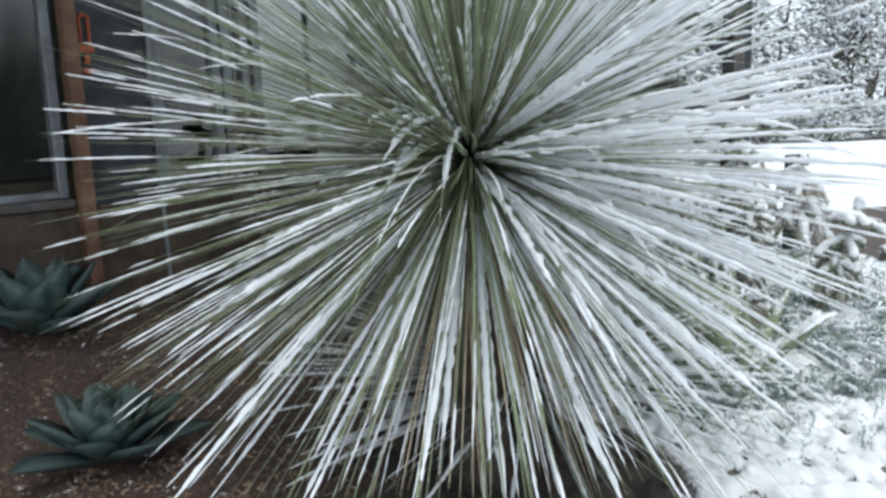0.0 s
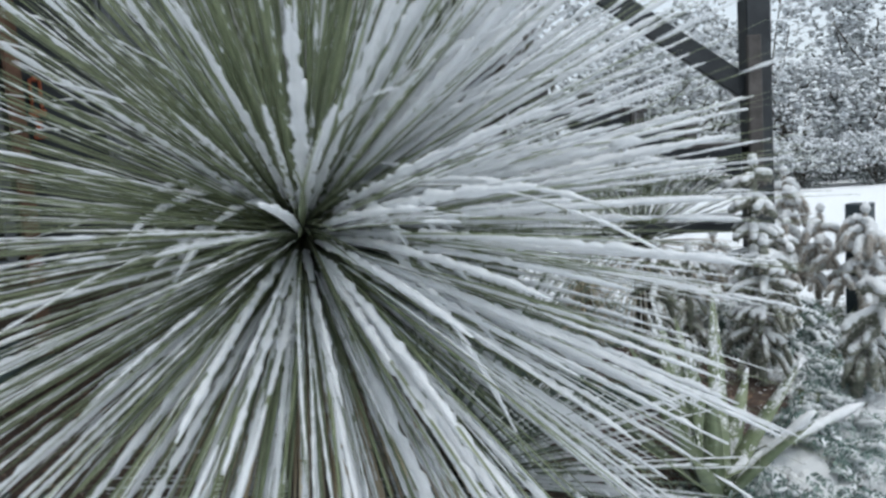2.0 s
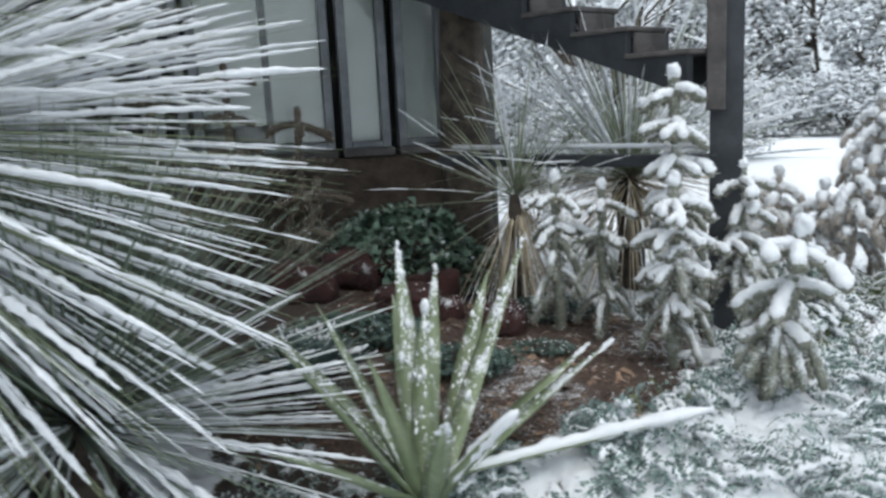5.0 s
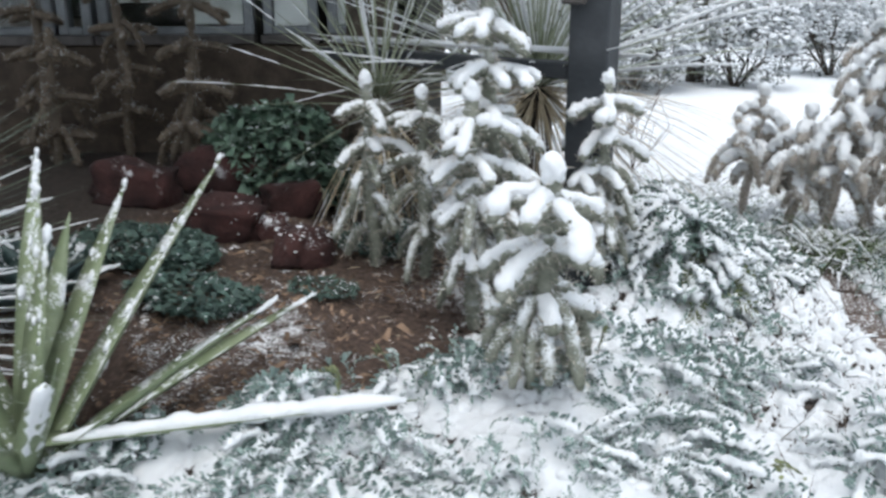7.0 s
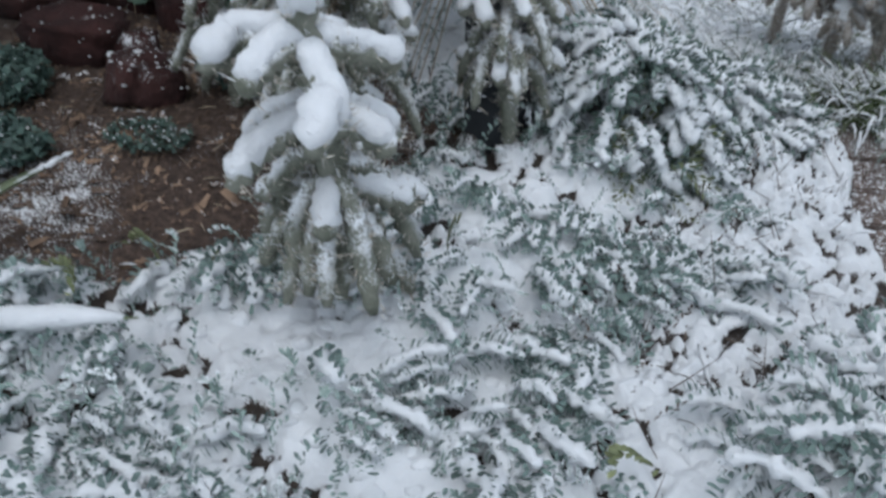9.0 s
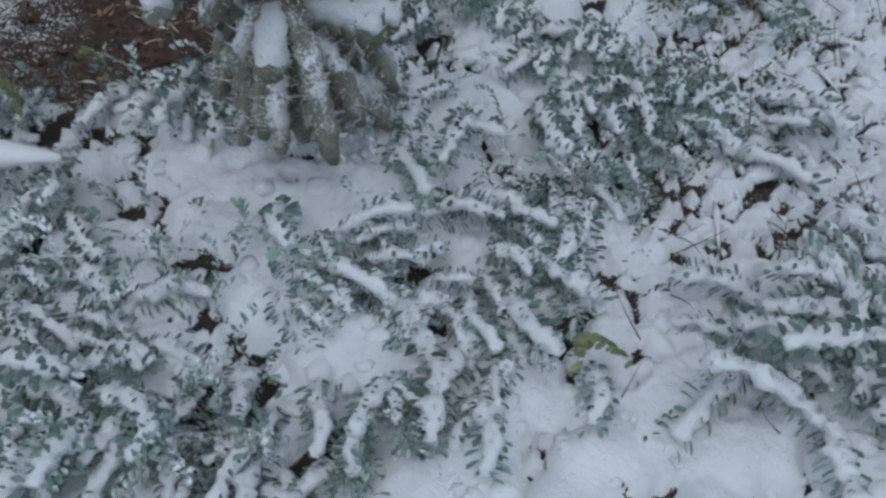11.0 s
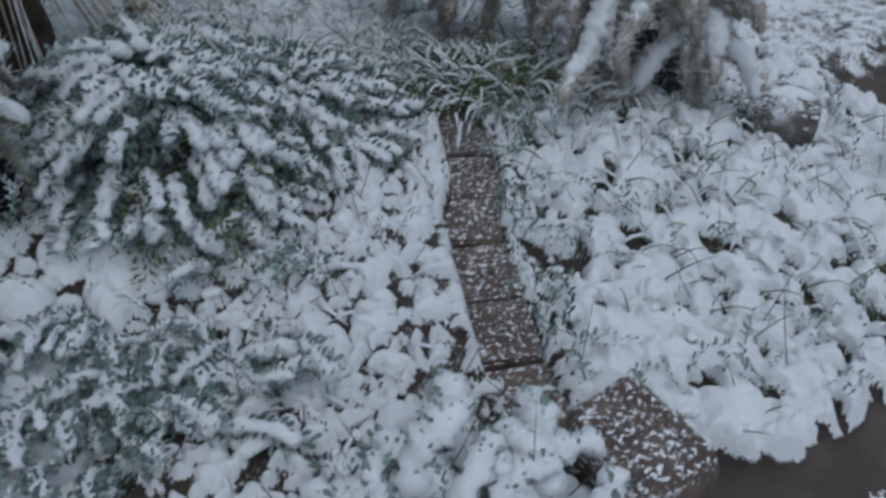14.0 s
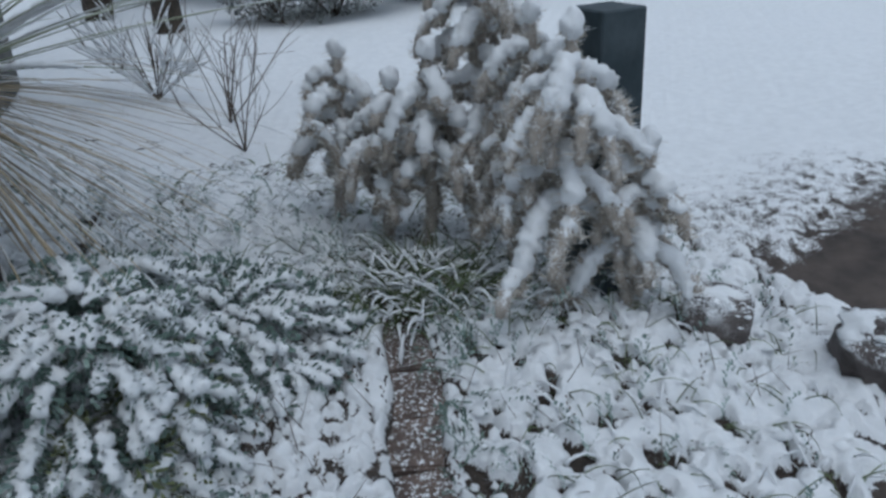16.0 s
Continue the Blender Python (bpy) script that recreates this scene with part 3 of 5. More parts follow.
def tuft(name, heart, leaves, length, width, label, category, snow_of, polar, droop, dead_from, trunk, singles, bowed=0.0, gap=None, skin=None, upper=None):
    """A rosette plant of narrow leaves: trunk, single leaves, the mass of the rest, and a dry skirt."""
    heart = np.asarray(heart)
    plant = thing(name, (heart[0], heart[1], floor_z(heart[0], heart[1])), label, category)
    heart = heart - np.array(plant.location)
    g = Geo()
    z = np.linspace(0, heart[2], 7)
    g.tube(np.stack([0.01 * np.sin(9 * z), 0.012 * np.cos(7 * z), z], -1), trunk * np.array((1.25, 1.1, 1, 1, 1.05, 1.1, 0.7)), 12, 0, jitter=0.1)
    part("trunk", g, [BARK], plant, "shaggy dark trunk")
    rest, skirt = Geo(), Geo()
    made = 0
    for i in range(leaves):
        u = (i + 0.5) / leaves
        lean = polar[0] + (polar[1] - polar[0]) * u**0.85
        if upper:
            lean = np.interp(u, (0, upper[0], 1), (polar[0], upper[1], polar[1]))
        theta = radians(lean + rng.normal(0, 4))
        if gap and radians(gap[0]) < theta < radians(gap[1]) and rng.random() < 0.85:
            theta = radians(rng.uniform(gap[1], polar[1]))
        phi = i * 2.39996 + rng.normal(0, 0.12)
        d = np.array((math.sin(theta) * math.cos(phi), math.sin(theta) * math.sin(phi), math.cos(theta)))
        dry = theta > radians(dead_from)
        el = length * rng.uniform(0.86, 1.08) * ((0.72 if bowed else 0.8) if dry else 1.0) * (0.75 if i < leaves * 0.03 else 1.0)
        path = arc(heart + d * 0.035 + np.array((0, 0, -0.05 * u)), d, el, droop * rng.uniform(0.3, 1.5) * math.sin(theta) + (0.12 if dry else 0) + (bowed * rng.uniform(0.4, 0.8) if not dry and theta < 1.4 and rng.random() < 0.12 else 0), 8, rng.normal(0, 0.03))
        share = snow_of(d)
        s = (rng.uniform(0.55, 1.25) if rng.random() < share else rng.uniform(-0.22, 0.36) - (0.0 if share else 0.28)) * (0.25 if dry else 1.0)
        if not dry and made < singles and d[1] < 0.45 and rng.random() < 0.75:
            one = Geo()
            blade(one, path, width, s)
            part("leaf", one, [skin or BLADE, SNOW], plant)
            made += 1
        else:
            blade(skirt if dry else rest, path, width * ((1.15 if bowed else 0.85) if dry else 1), s)
    if bowed:
        for k in range(520):
            phi, down = k * 2.39996, radians(rng.uniform(70, 160))
            d = np.array((math.sin(down) * math.cos(phi), math.sin(down) * math.sin(phi), math.cos(down)))
            blade(rest, arc(heart + d * 0.03, d, length * rng.uniform(0.3, 0.68), 0.05, 5), width, 0)
        for k in range(22):
            phi = radians(-90 + rng.uniform(-100, 100))
            up = radians(rng.uniform(0, 45))
            d = np.array((math.cos(up) * math.cos(phi), math.cos(up) * math.sin(phi), math.sin(up)))
            one = Geo()
            path = arc(heart + d * 0.035, d, length * rng.uniform(0.3, 0.6), rng.uniform(0.5, 1.2), 12)
            geo_taper = width * np.linspace(1.1, 0.3, 12)
            one.tube(path, geo_taper, 4, 0, 0.45)
            crust(one, path, width * 0.6 + 0.0085, 0.02, rng.uniform(0.7, 0.97))
            part("bent_leaf", one, [skin or BLADE, SNOW], plant)
    tagged(part("leaf_mass", rest, [skin or BLADE, SNOW], plant, "grey-green narrow leaves under snow"), kind="stuff")
    if skirt.n:
        tagged(part("dry_skirt", skirt, [DEAD, SNOW], plant, "straw-coloured dead leaves"), kind="stuff")
    return plant


SPIKE = np.array([(0, 0.0011, 0), (0, -0.0011, 0), (1.0, 0, 0)])


def joint(geo, path, radius, spiny=1.0, reach=0.016, mat=0, spine_mat=1, frost=0.0):
    """A knobbly cactus joint with its spines."""
    path = np.asarray(path, float)
    length = np.linalg.norm(np.diff(path, axis=0), axis=1).sum()
    n = max(6, int(length / 0.011))
    t = np.linspace(0, len(path) - 1.001, n)
    i = t.astype(int)
    p = path[i] + (path[i + 1] - path[i]) * (t - i)[:, None]
    r = radius * np.interp(np.linspace(0, 1, n), (0, 0.1, 0.5, 0.9, 1), (0.75, 0.95, 1.05, 0.9, 0.45)) * (1 + 0.16 * np.where(np.arange(n) % 2, 1, -1))
    geo.tube(p, r, 7, mat, jitter=0.16)
    k = int(length * 900 * spiny)
    if k:
        j = rng.integers(0, n - 1, k)
        way = p[j + 1] - p[j]
        out = rng.normal(size=(k, 3))
        out -= way * ((out * way).sum(1) / np.maximum((way * way).sum(1), 1e-9))[:, None]
        out /= np.linalg.norm(out, axis=1, keepdims=True)
        root = p[j] + (way * rng.random((k, 1))) + out * radius * 0.85
        out = out + rng.normal(0, 0.45, (k, 3))
        tip = root + out * reach * rng.uniform(0.6, 1.3, (k, 1))
        side = np.cross(out, rng.normal(size=(k, 3)))
        side *= 0.0014 / np.maximum(np.linalg.norm(side, axis=1, keepdims=True), 1e-9)
        v = np.stack([root - side, root + side, tip], 1).reshape(-1, 3)
        white = (rng.random(k) < frost * np.clip(0.6 + 0.8 * out[:, 2], 0, 1))
        geo.add(v, [(3 * a, 3 * a + 1, 3 * a + 2) for a in range(k)], spine_mat)
        geo.m[-k:] = [2 if f else spine_mat for f in white]


def bend(start, way, length, rise, fall, n=8):
    """A path that sets off level along way, climbs by rise and then falls, as shares of its length."""
    t = np.linspace(0, 1, n)[:, None]
    way = unit((way[0], way[1], 0))
    return np.asarray(start) + way * length * (t - 0.18 * t**2) + np.array((0, 0, 1.0)) * length * (rise * t - fall * t**2)


def snow_cap(path, radius, parent, lo=0.0, hi=1.03, lift=0.45, rough=0.19):
    g = Geo()
    snow_bank(g, path, radius, lo, hi, 0, lift, rough=rough)
    part("snow_cap", g, [SNOW], parent)


def snow_ball(at, size, parent):
    """A rounded lump of crumbly snow on the tip of a stem."""
    g = Geo()
    v, f = BALLS[3]
    w = v * np.asarray(size)
    w = w * (1 + 0.16 * lumps(w + np.asarray(at) + rng.random() * 9, 0.03))[:, None]
    g.add(w + np.asarray(at), f)
    part("snow_cap", g, [SNOW], parent)


def cholla(base, height, whorls, label, lean=(0, 0), snow=0.7, skin=None, spread=0.15, thick=0.02, droop=0.5, seed=1, group="chollas in the bed", spiny=1.0, reach=0.014, frost=0.5, skirt=14):
    """A tree cactus: a jointed stem with whorls of side joints; snow lies thick on the upper ones, the lower ones hang frosted.
    whorls: metres below the top, number of joints, share of the spread."""
    global rng
    keep, rng = rng, np.random.default_rng(seed)
    z0 = floor_z(*base)
    plant = thing("cholla_cactus", (base[0], base[1], z0), label, "cactus", group)
    skins = [skin or JOINT, BROWNSPINE if skin is BROWNJOINT else SPINE, SNOW]
    tall = height - z0
    top = np.array((lean[0], lean[1], tall))

    def along(s):
        return top * s + np.array((0.012 * math.sin(9 * s + seed), 0.012 * math.cos(8 * s + seed), 0)) * (1 - s)

    stem = np.array([along(s) for s in np.linspace(0, 1, 9)])
    g = Geo()
    joint(g, stem[:7], thick * 1.1, spiny, reach, frost=frost * 0.6)
    part("stem", g, skins, plant)
    g = Geo()
    joint(g, stem[6:], thick * 0.95, spiny, reach, frost=frost)
    tip = part("stem_tip", g, skins, plant)
    if snow > 0.05:
        wide = thick * (0.9 + 0.25 * snow)
        snow_ball(top + np.array((0, 0, -0.008)), (wide, wide, wide * 1.35), tip)
    for down, n, share in whorls:
        s = 1 - down / tall
        turn0 = rng.uniform(0, 6.28)
        for j in range(n):
            a = turn0 + (j + rng.uniform(-0.22, 0.22)) * 2 * math.pi / n
            el = spread * share * rng.uniform(0.8, 1.18)
            p = bend(along(s + rng.uniform(-0.02, 0.02)), (math.cos(a), math.sin(a)), el, rng.uniform(-0.1, 0.15), droop * rng.uniform(0.55, 1.3), 8)
            p[:, 2] = np.maximum(p[:, 2], floor_z(base[0] + p[-1][0], base[1] + p[-1][1]) - z0 + 0.03)
            g = Geo()
            r = thick * rng.uniform(0.8, 0.98)
            joint(g, p, r, spiny, reach, frost=frost)
            arm = part("side_joint", g, skins, plant)
            load = snow * np.clip(1.2 - 1.05 * (1 - s) + rng.normal(0, 0.12), 0, 1)
            if load > 0.16:
                snow_cap(p, r * (0.72 + 0.32 * load), arm, 0.02, rng.uniform(0.99, 1.05), 0.45 + 0.35 * load)
            if rng.random() < 0.35:
                q = p[int(rng.integers(3, 6))]
                b = a + rng.choice((-1, 1)) * rng.uniform(0.5, 1.2)
                p2 = bend(q, (math.cos(b), math.sin(b)), el * rng.uniform(0.4, 0.65), 0.0, droop * 1.2, 6)
                g = Geo()
                joint(g, p2, r * 0.9, spiny, reach, frost=frost)
                fork = part("side_joint", g, skins, plant)
                if load > 0.3:
                    snow_cap(p2, r * (0.7 + 0.45 * load), fork, 0.05, rng.uniform(0.97, 1.05), 0.3 + 0.3 * load)
    for k in range(skirt):
        a = k * 2.39996 + seed
        s = rng.uniform(0.22, 0.62)
        el = spread * rng.uniform(0.5, 0.95)
        p = bend(along(s) + np.array((math.cos(a), math.sin(a), 0)) * 0.02, (math.cos(a), math.sin(a)), el, 0.0, rng.uniform(0.7, 1.5), 7)
        p[:, 2] = np.maximum(p[:, 2], floor_z(base[0] + p[-1][0], base[1] + p[-1][1]) - z0 + 0.02)
        g = Geo()
        joint(g, p, thick * 0.75, spiny, reach, frost=frost)
        hang = part("hanging_joint", g, skins, plant)
        if rng.random() < 0.12 * snow and s > 0.3:
            snow_cap(p, thick * rng.uniform(0.5, 0.75), hang, 0.0, rng.uniform(0.3, 0.7), 0.5)
    rng = keep
    return plant


def drooping_cholla(base, height, arms, spread, label, seed, group, lean=(0, 0)):
    """A shaggy cactus whose arms arch over and hang; snow lies in thick banks along the arches."""
    global rng
    keep, rng = rng, np.random.default_rng(seed)
    z0 = floor_z(*base)
    plant = thing("cholla_cactus", (base[0], base[1], z0), label, "cactus", group)
    skins = [TANJOINT, SPINE, SNOW]
    tall = height - z0
    top = np.array((lean[0], lean[1], tall))
    stem = np.array([top * s + np.array((0.02 * math.sin(7 * s + seed), 0.02 * math.cos(6 * s + seed), 0)) * (1 - s) for s in np.linspace(0, 1, 9)])
    g = Geo()
    joint(g, stem, 0.021, 2.0, 0.017, frost=0.5)
    trunk = part("stem", g, skins, plant)
    snow_ball(top + np.array((0, 0, -0.006)), (0.029, 0.029, 0.036), trunk)
    for k in range(arms):
        s = 1 - 0.10 / tall - (k / arms) ** 1.1 * (0.72 - 0.1 / tall)
        a = k * 2.39996 + seed
        el = spread * rng.uniform(0.75, 1.3) * (0.85 + 0.5 * (1 - s))
        start = top * s
        p = bend(start, (math.cos(a), math.sin(a)), el, rng.uniform(0.3, 0.7), rng.uniform(0.7, 1.25), 10)
        p[:, 2] = np.maximum(p[:, 2], floor_z(base[0] + p[-1][0], base[1] + p[-1][1]) - z0 + 0.02)
        g = Geo()
        joint(g, p, 0.019, 2.2, 0.018, frost=0.55)
        arm = part("arching_arm", g, skins, plant)
        load = np.clip(1.15 - 0.7 * (1 - s) + rng.normal(0, 0.12), 0.3, 1)
        snow_cap(p, 0.019 + 0.011 * load, arm, 0.0, rng.uniform(0.75, 1.0), 0.6, 0.3)
        for q in range(int(rng.integers(1, 3))):
            at = p[int(rng.integers(3, 9))]
            b = a + rng.normal(0, 0.9)
            p2 = bend(at, (math.cos(b), math.sin(b)), el * rng.uniform(0.35, 0.6), rng.uniform(0.0, 0.4), rng.uniform(0.8, 1.7), 7)
            p2[:, 2] = np.maximum(p2[:, 2], floor_z(base[0] + p2[-1][0], base[1] + p2[-1][1]) - z0 + 0.02)
            g = Geo()
            joint(g, p2, 0.017, 2.2, 0.018, frost=0.55)
            fork = part("hanging_joint", g, skins, plant)
            if rng.random() < 0.75:
                snow_cap(p2, 0.014 + 0.007 * load, fork, 0.0, rng.uniform(0.3, 0.7), 0.5, 0.3)
    rng = keep
    return plant


def broad_leaf(geo, path, width, fold, snow, taper):
    """A channelled leaf: two halves meeting in a keel, with thickness, and snow in the channel."""
    k = len(path)
    way = np.gradient(path, axis=0)
    side = np.cross(way, (0, 0, 1.0))
    side /= np.maximum(np.linalg.norm(side, axis=1, keepdims=True), 1e-6)
    up = np.cross(side, way)
    up /= np.linalg.norm(up, axis=1, keepdims=True)
    w = (width * np.interp(np.linspace(0, 1, k), *taper))[:, None]
    rows = [path - side * w + up * w * fold, path + up * w * 0.1, path + side * w + up * w * fold, path - up * (w * 0.22 + 0.001)]
    v = np.stack(rows, 1).reshape(-1, 3)
    f = [(4 * i + a, 4 * i + b, 4 * i + 4 + b, 4 * i + 4 + a) for i in range(k - 1) for a, b in ((0, 1), (1, 2), (2, 3), (3, 0))]
    f += [(3, 2, 1, 0)]
    geo.add(v, f, 0)
    if snow > 0.75:
        snow_ridge(geo, path + up * w * 0.25, float(width) * 0.66 * snow, 0.04, 0.97, 1, 7, 0.2, 0.3)
    elif snow > 0.1:
        n = int(420 * snow)
        spots = rng.random(6)
        i = np.clip(((rng.choice(spots, n) + rng.normal(0, 0.06, n)) * (k - 1)).astype(int), 0, k - 2)
        e = rng.uniform(-0.8, 0.8, (n, 1)) * rng.choice((0.4, 1.0), (n, 1))
        at = path[i] + (path[i + 1] - path[i]) * rng.random((n, 1)) + side[i] * w[i] * e + up[i] * w[i] * (0.1 + np.abs(e) * (fold - 0.1))
        size = 0.0031 * rng.lognormal(0, 0.5, (n, 1)) * np.array((1.7, 1.0, 0.35))
        scatter(geo, *BALLS[1], at, size, np.full(n, math.atan2(way[0][1], way[0][0])), 1, np.full(n, math.asin(np.clip(unit(way[0])[2], -1, 1))))


def agave(at, size, leaves, label, seed, snow=0.0, mat=None, group="agaves by the house"):
    global rng
    keep, rng = rng, np.random.default_rng(seed)
    z0 = floor_z(*at)
    plant = thing("agave", (at[0], at[1], z0), label, "agave", group)
    for i in range(leaves):
        u = i / leaves
        theta = radians(14 + 63 * u)
        phi = i * 2.39996
        d = np.array((math.sin(theta) * math.cos(phi), math.sin(theta) * math.sin(phi), math.cos(theta)))
        path = arc((0.02 * d[0], 0.02 * d[1], 0.03), d, size * (0.7 + 0.35 * u) * rng.uniform(0.9, 1.1), -0.10 + 0.16 * u, 9)
        g = Geo()
        broad_leaf(g, path, size * 0.25, 0.35, snow * rng.uniform(0.3, 1), ((0, 0.2, 0.55, 0.8, 0.93, 1), (0.55, 0.8, 1.0, 0.72, 0.3, 0.02)))
        leaf = part("leaf", g, [mat or AGAVE, SNOW], plant)
        t = Geo()
        t.tube([path[-1] - 0.01 * unit(path[-1] - path[-2]), path[-1] + 0.03 * unit(path[-1] - path[-2])], (0.003, 0.0004), 5)
        part("thorn", t, [THORN], leaf, "dark brown thorn")
    rng = keep
    return plant


OCTA = np.array([(1, 0, 0), (0, 1, 0), (-1, 0, 0), (0, -1, 0), (0, 0, 1.0), (0, 0, -0.7)]), [(0, 1, 4), (1, 2, 4), (2, 3, 4), (3, 0, 4), (1, 0, 5), (2, 1, 5), (3, 2, 5), (0, 3, 5)]


def leafy(geo, centre, size, leaves, leaf, mat, snow, snow_mat, flake, seed, squash=1.0):
    """A crown of many small leaves over an uneven mass, with snow caught on its upper side."""
    r = np.random.default_rng(seed)
    d = r.normal(size=(leaves, 3))
    d /= np.linalg.norm(d, axis=1, keepdims=True)
    lump = 0.78 + 0.42 * grid_noise(np.arctan2(d[:, 1], d[:, 0]) * 2.2, d[:, 2] * 2.2, 0.55, seed)
    p = np.asarray(centre) + d * np.asarray(size) * (lump * r.uniform(0.55, 1.0, leaves) ** 0.4)[:, None]
    quad = np.array([(0, -0.32, 0), (0.5, -0.2, 0.1), (1.0, 0, 0), (0.5, 0.2, 0.1), (0, 0.32, 0)]) - np.array((0.5, 0, 0))
    scatter(geo, quad, [(0, 1, 2, 3, 4)], p, leaf * r.uniform(0.6, 1.4, (leaves, 1)), r.uniform(0, 6.28, leaves), mat, r.uniform(-0.9, 0.9, leaves))
    k = np.flatnonzero((d[:, 2] > -0.35) & (r.random(leaves) < snow))
    if len(k):
        v, f = BALLS[1] if flake < 0.03 else OCTA
        s = flake * r.uniform(0.5, 1.5, (len(k), 1)) * np.array((1.0, 0.8, 0.5))
        scatter(geo, v, f, p[k] + np.array((0, 0, leaf * 0.2)), s, r.uniform(0, 6.28, len(k)), snow_mat, r.uniform(-0.4, 0.4, len(k)))


def branch(geo, snow, start, way, length, radius, depth, r):
    n = 6
    p = arc(start, way, length, r.uniform(-0.1, 0.08), n, r.normal(0, 0.12))
    geo.tube(p, np.linspace(radius, radius * 0.55, n), 6 if depth > 1 else 4, 0)
    if abs(unit(way)[2]) < 0.85 and snow is not None:
        snow_ridge(snow, p, radius * 0.85 + 0.004, 0.1, 1.0, 0, 5, 0.3, 0.6)
    if depth:
        for _ in range(3 if depth > 1 else 4):
            q = p[r.integers(2, n)]
            w = unit(way) + r.normal(0, 0.55, 3) + np.array((0, 0, 0.15))
            branch(geo, snow, q, w, length * r.uniform(0.5, 0.75), radius * 0.5, depth - 1, r)


# ---- the house front ----
WALL_AT, WALL_WAY = np.array((-1.9, 4.45, 0.0)), math.atan2(0.53, 0.85)


def on_wall(name, pieces, mats, parent=None, label="", kind="", smooth=False, bevel=0.006):
    """Boxes in the wall's own frame: along it, out from it (towards the garden negative) and up."""
    g = Geo()
    for lo, hi, *m in pieces:
        g.box(lo, hi, m[0] if m else 0)
    ob = part(name, g, mats, parent, label, smooth)
    if parent is None:
        ob.matrix_world = Matrix.Translation(Vector(WALL_AT)) @ Matrix.Rotation(WALL_WAY, 4, "Z")
    if bevel:
        b = ob.modifiers.new("bevel", "BEVEL")
        b.width, b.segments = bevel, 1
    if kind:
        tagged(ob, label, "wall" if "wall" in name else "", kind=kind)
    return ob


def house_wall():
    s0, s1, floor, sill, head = -3.2, 2.85, 0.05, 0.79, 2.35
    on_wall("wall_house", [((s0, 0, floor), (s1, 0.16, sill)), ((s0, 0, head), (s1, 0.16, 2.75))], [STUCCO], None, "dark brown plastered wall of a house under its windows", "structure")
    on_wall("wall_inside", [((s0, 2.2, floor), (s1, 2.3, 2.75)), ((s0 - 0.1, 0.16, floor), (s0, 2.3, 2.75)), ((s1, 0.0, floor), (s1 + 0.12, 2.3, 2.75)), ((s0, 0.16, floor), (s1, 2.2, 0.12))], [INSIDE], None, "room walls coloured dim behind the glass", "structure")
    # Eaves inferred from the snow-free strip; unseen overhang deepened to darken what lies below.
    on_wall("ceiling", [((s0 - 0.1, -2.05, 2.75), (s1 + 0.3, 2.3, 2.9))], [GREYWOOD], None, "dark timber eaves and ceiling of the house", "structure")
    for n, (a, b) in enumerate(((-3.1, -1.6), (-1.5, 0.10), (0.60, 1.00), (1.02, 1.19), (1.22, 2.00), (2.05, 2.33), (2.38, 2.68)), 1):
        win = on_wall("window_%d" % n, [((a, 0.02, sill + 0.05), (a + 0.05, 0.12, head)), ((b - 0.05, 0.02, sill + 0.05), (b, 0.12, head)), ((a + 0.05, 0.02, head - 0.05), (b - 0.05, 0.12, head)), ((a + 0.05, 0.02, sill + 0.05), (b - 0.05, 0.12, sill + 0.09))], [FRAME], None, "large window in a pale grey frame reflecting the snow", "structure")
        on_wall("window_sill", [((a - 0.008, -0.03, sill + 0.002), (b + 0.008, 0.14, sill + 0.05))], [GREYWOOD], win)
        pane = on_wall("pane", [((a + 0.05, 0.06, sill + 0.09), (b - 0.05, 0.068, head - 0.05))], [GLASS], win, "window glass", bevel=0)
        pane.visible_shadow = False
    door = on_wall("door_1", [((0.20, 0.02, floor), (0.57, 0.07, head))], [DARKWOOD], None, "nearly black door beside the window", "structure")
    on_wall("door_trim", [((0.572, -0.01, floor), (0.592, 0.1, head))], [FRAME], door)
    sign = on_wall("door_ornament", [((0.215, -0.004, 1.58), (0.295, 0.018, 1.62)), ((0.225, -0.004, 1.62), (0.24, 0.018, 1.77)), ((0.27, -0.004, 1.62), (0.285, 0.018, 1.77)), ((0.24, -0.004, 1.755), (0.27, 0.018, 1.78)), ((0.225, -0.003, 1.47), (0.285, 0.018, 1.50)), ((0.24, -0.003, 1.52), (0.27, 0.018, 1.57))], [ORANGE], None, "orange painted ornament hanging on the door")
    tagged(sign, "", "ornament")
    for a, w, m, what in ((0.12, 0.07, REDWOOD, "square brown wooden post against the house wall"), (2.70, 0.035, PALE, "pale metal pipe on the corner of the house")):
        post = on_wall("porch_post" if w > 0.05 else "down_pipe", [((a, -0.10, floor), (a + w, -0.003, 2.75))], [m], None, what)
        tagged(post, "", "post" if w > 0.05 else "pipe")
    for a, b, low in ((1.27, 1.62, 1.0), (1.66, 1.95, 0.89), (2.10, 2.28, 0.88), (2.43, 2.64, 0.88)):
        blind = on_wall("window_blind", [((a, 0.10, low), (b, 0.112, 2.3))], [CURTAIN], None, "pale blind hanging behind the glass")
        tagged(blind, "", "blind", "window blinds")
    shelf = on_wall("counter", [((-3.0, 0.35, 0.76), (1.15, 0.75, 0.92))], [TANCLAY], None, "tan counter standing behind the house windows")
    tagged(shelf, "", "counter")


house_wall()

# ---- timber frame with the stepped stair rail ----
POST = (1.912, 4.56)


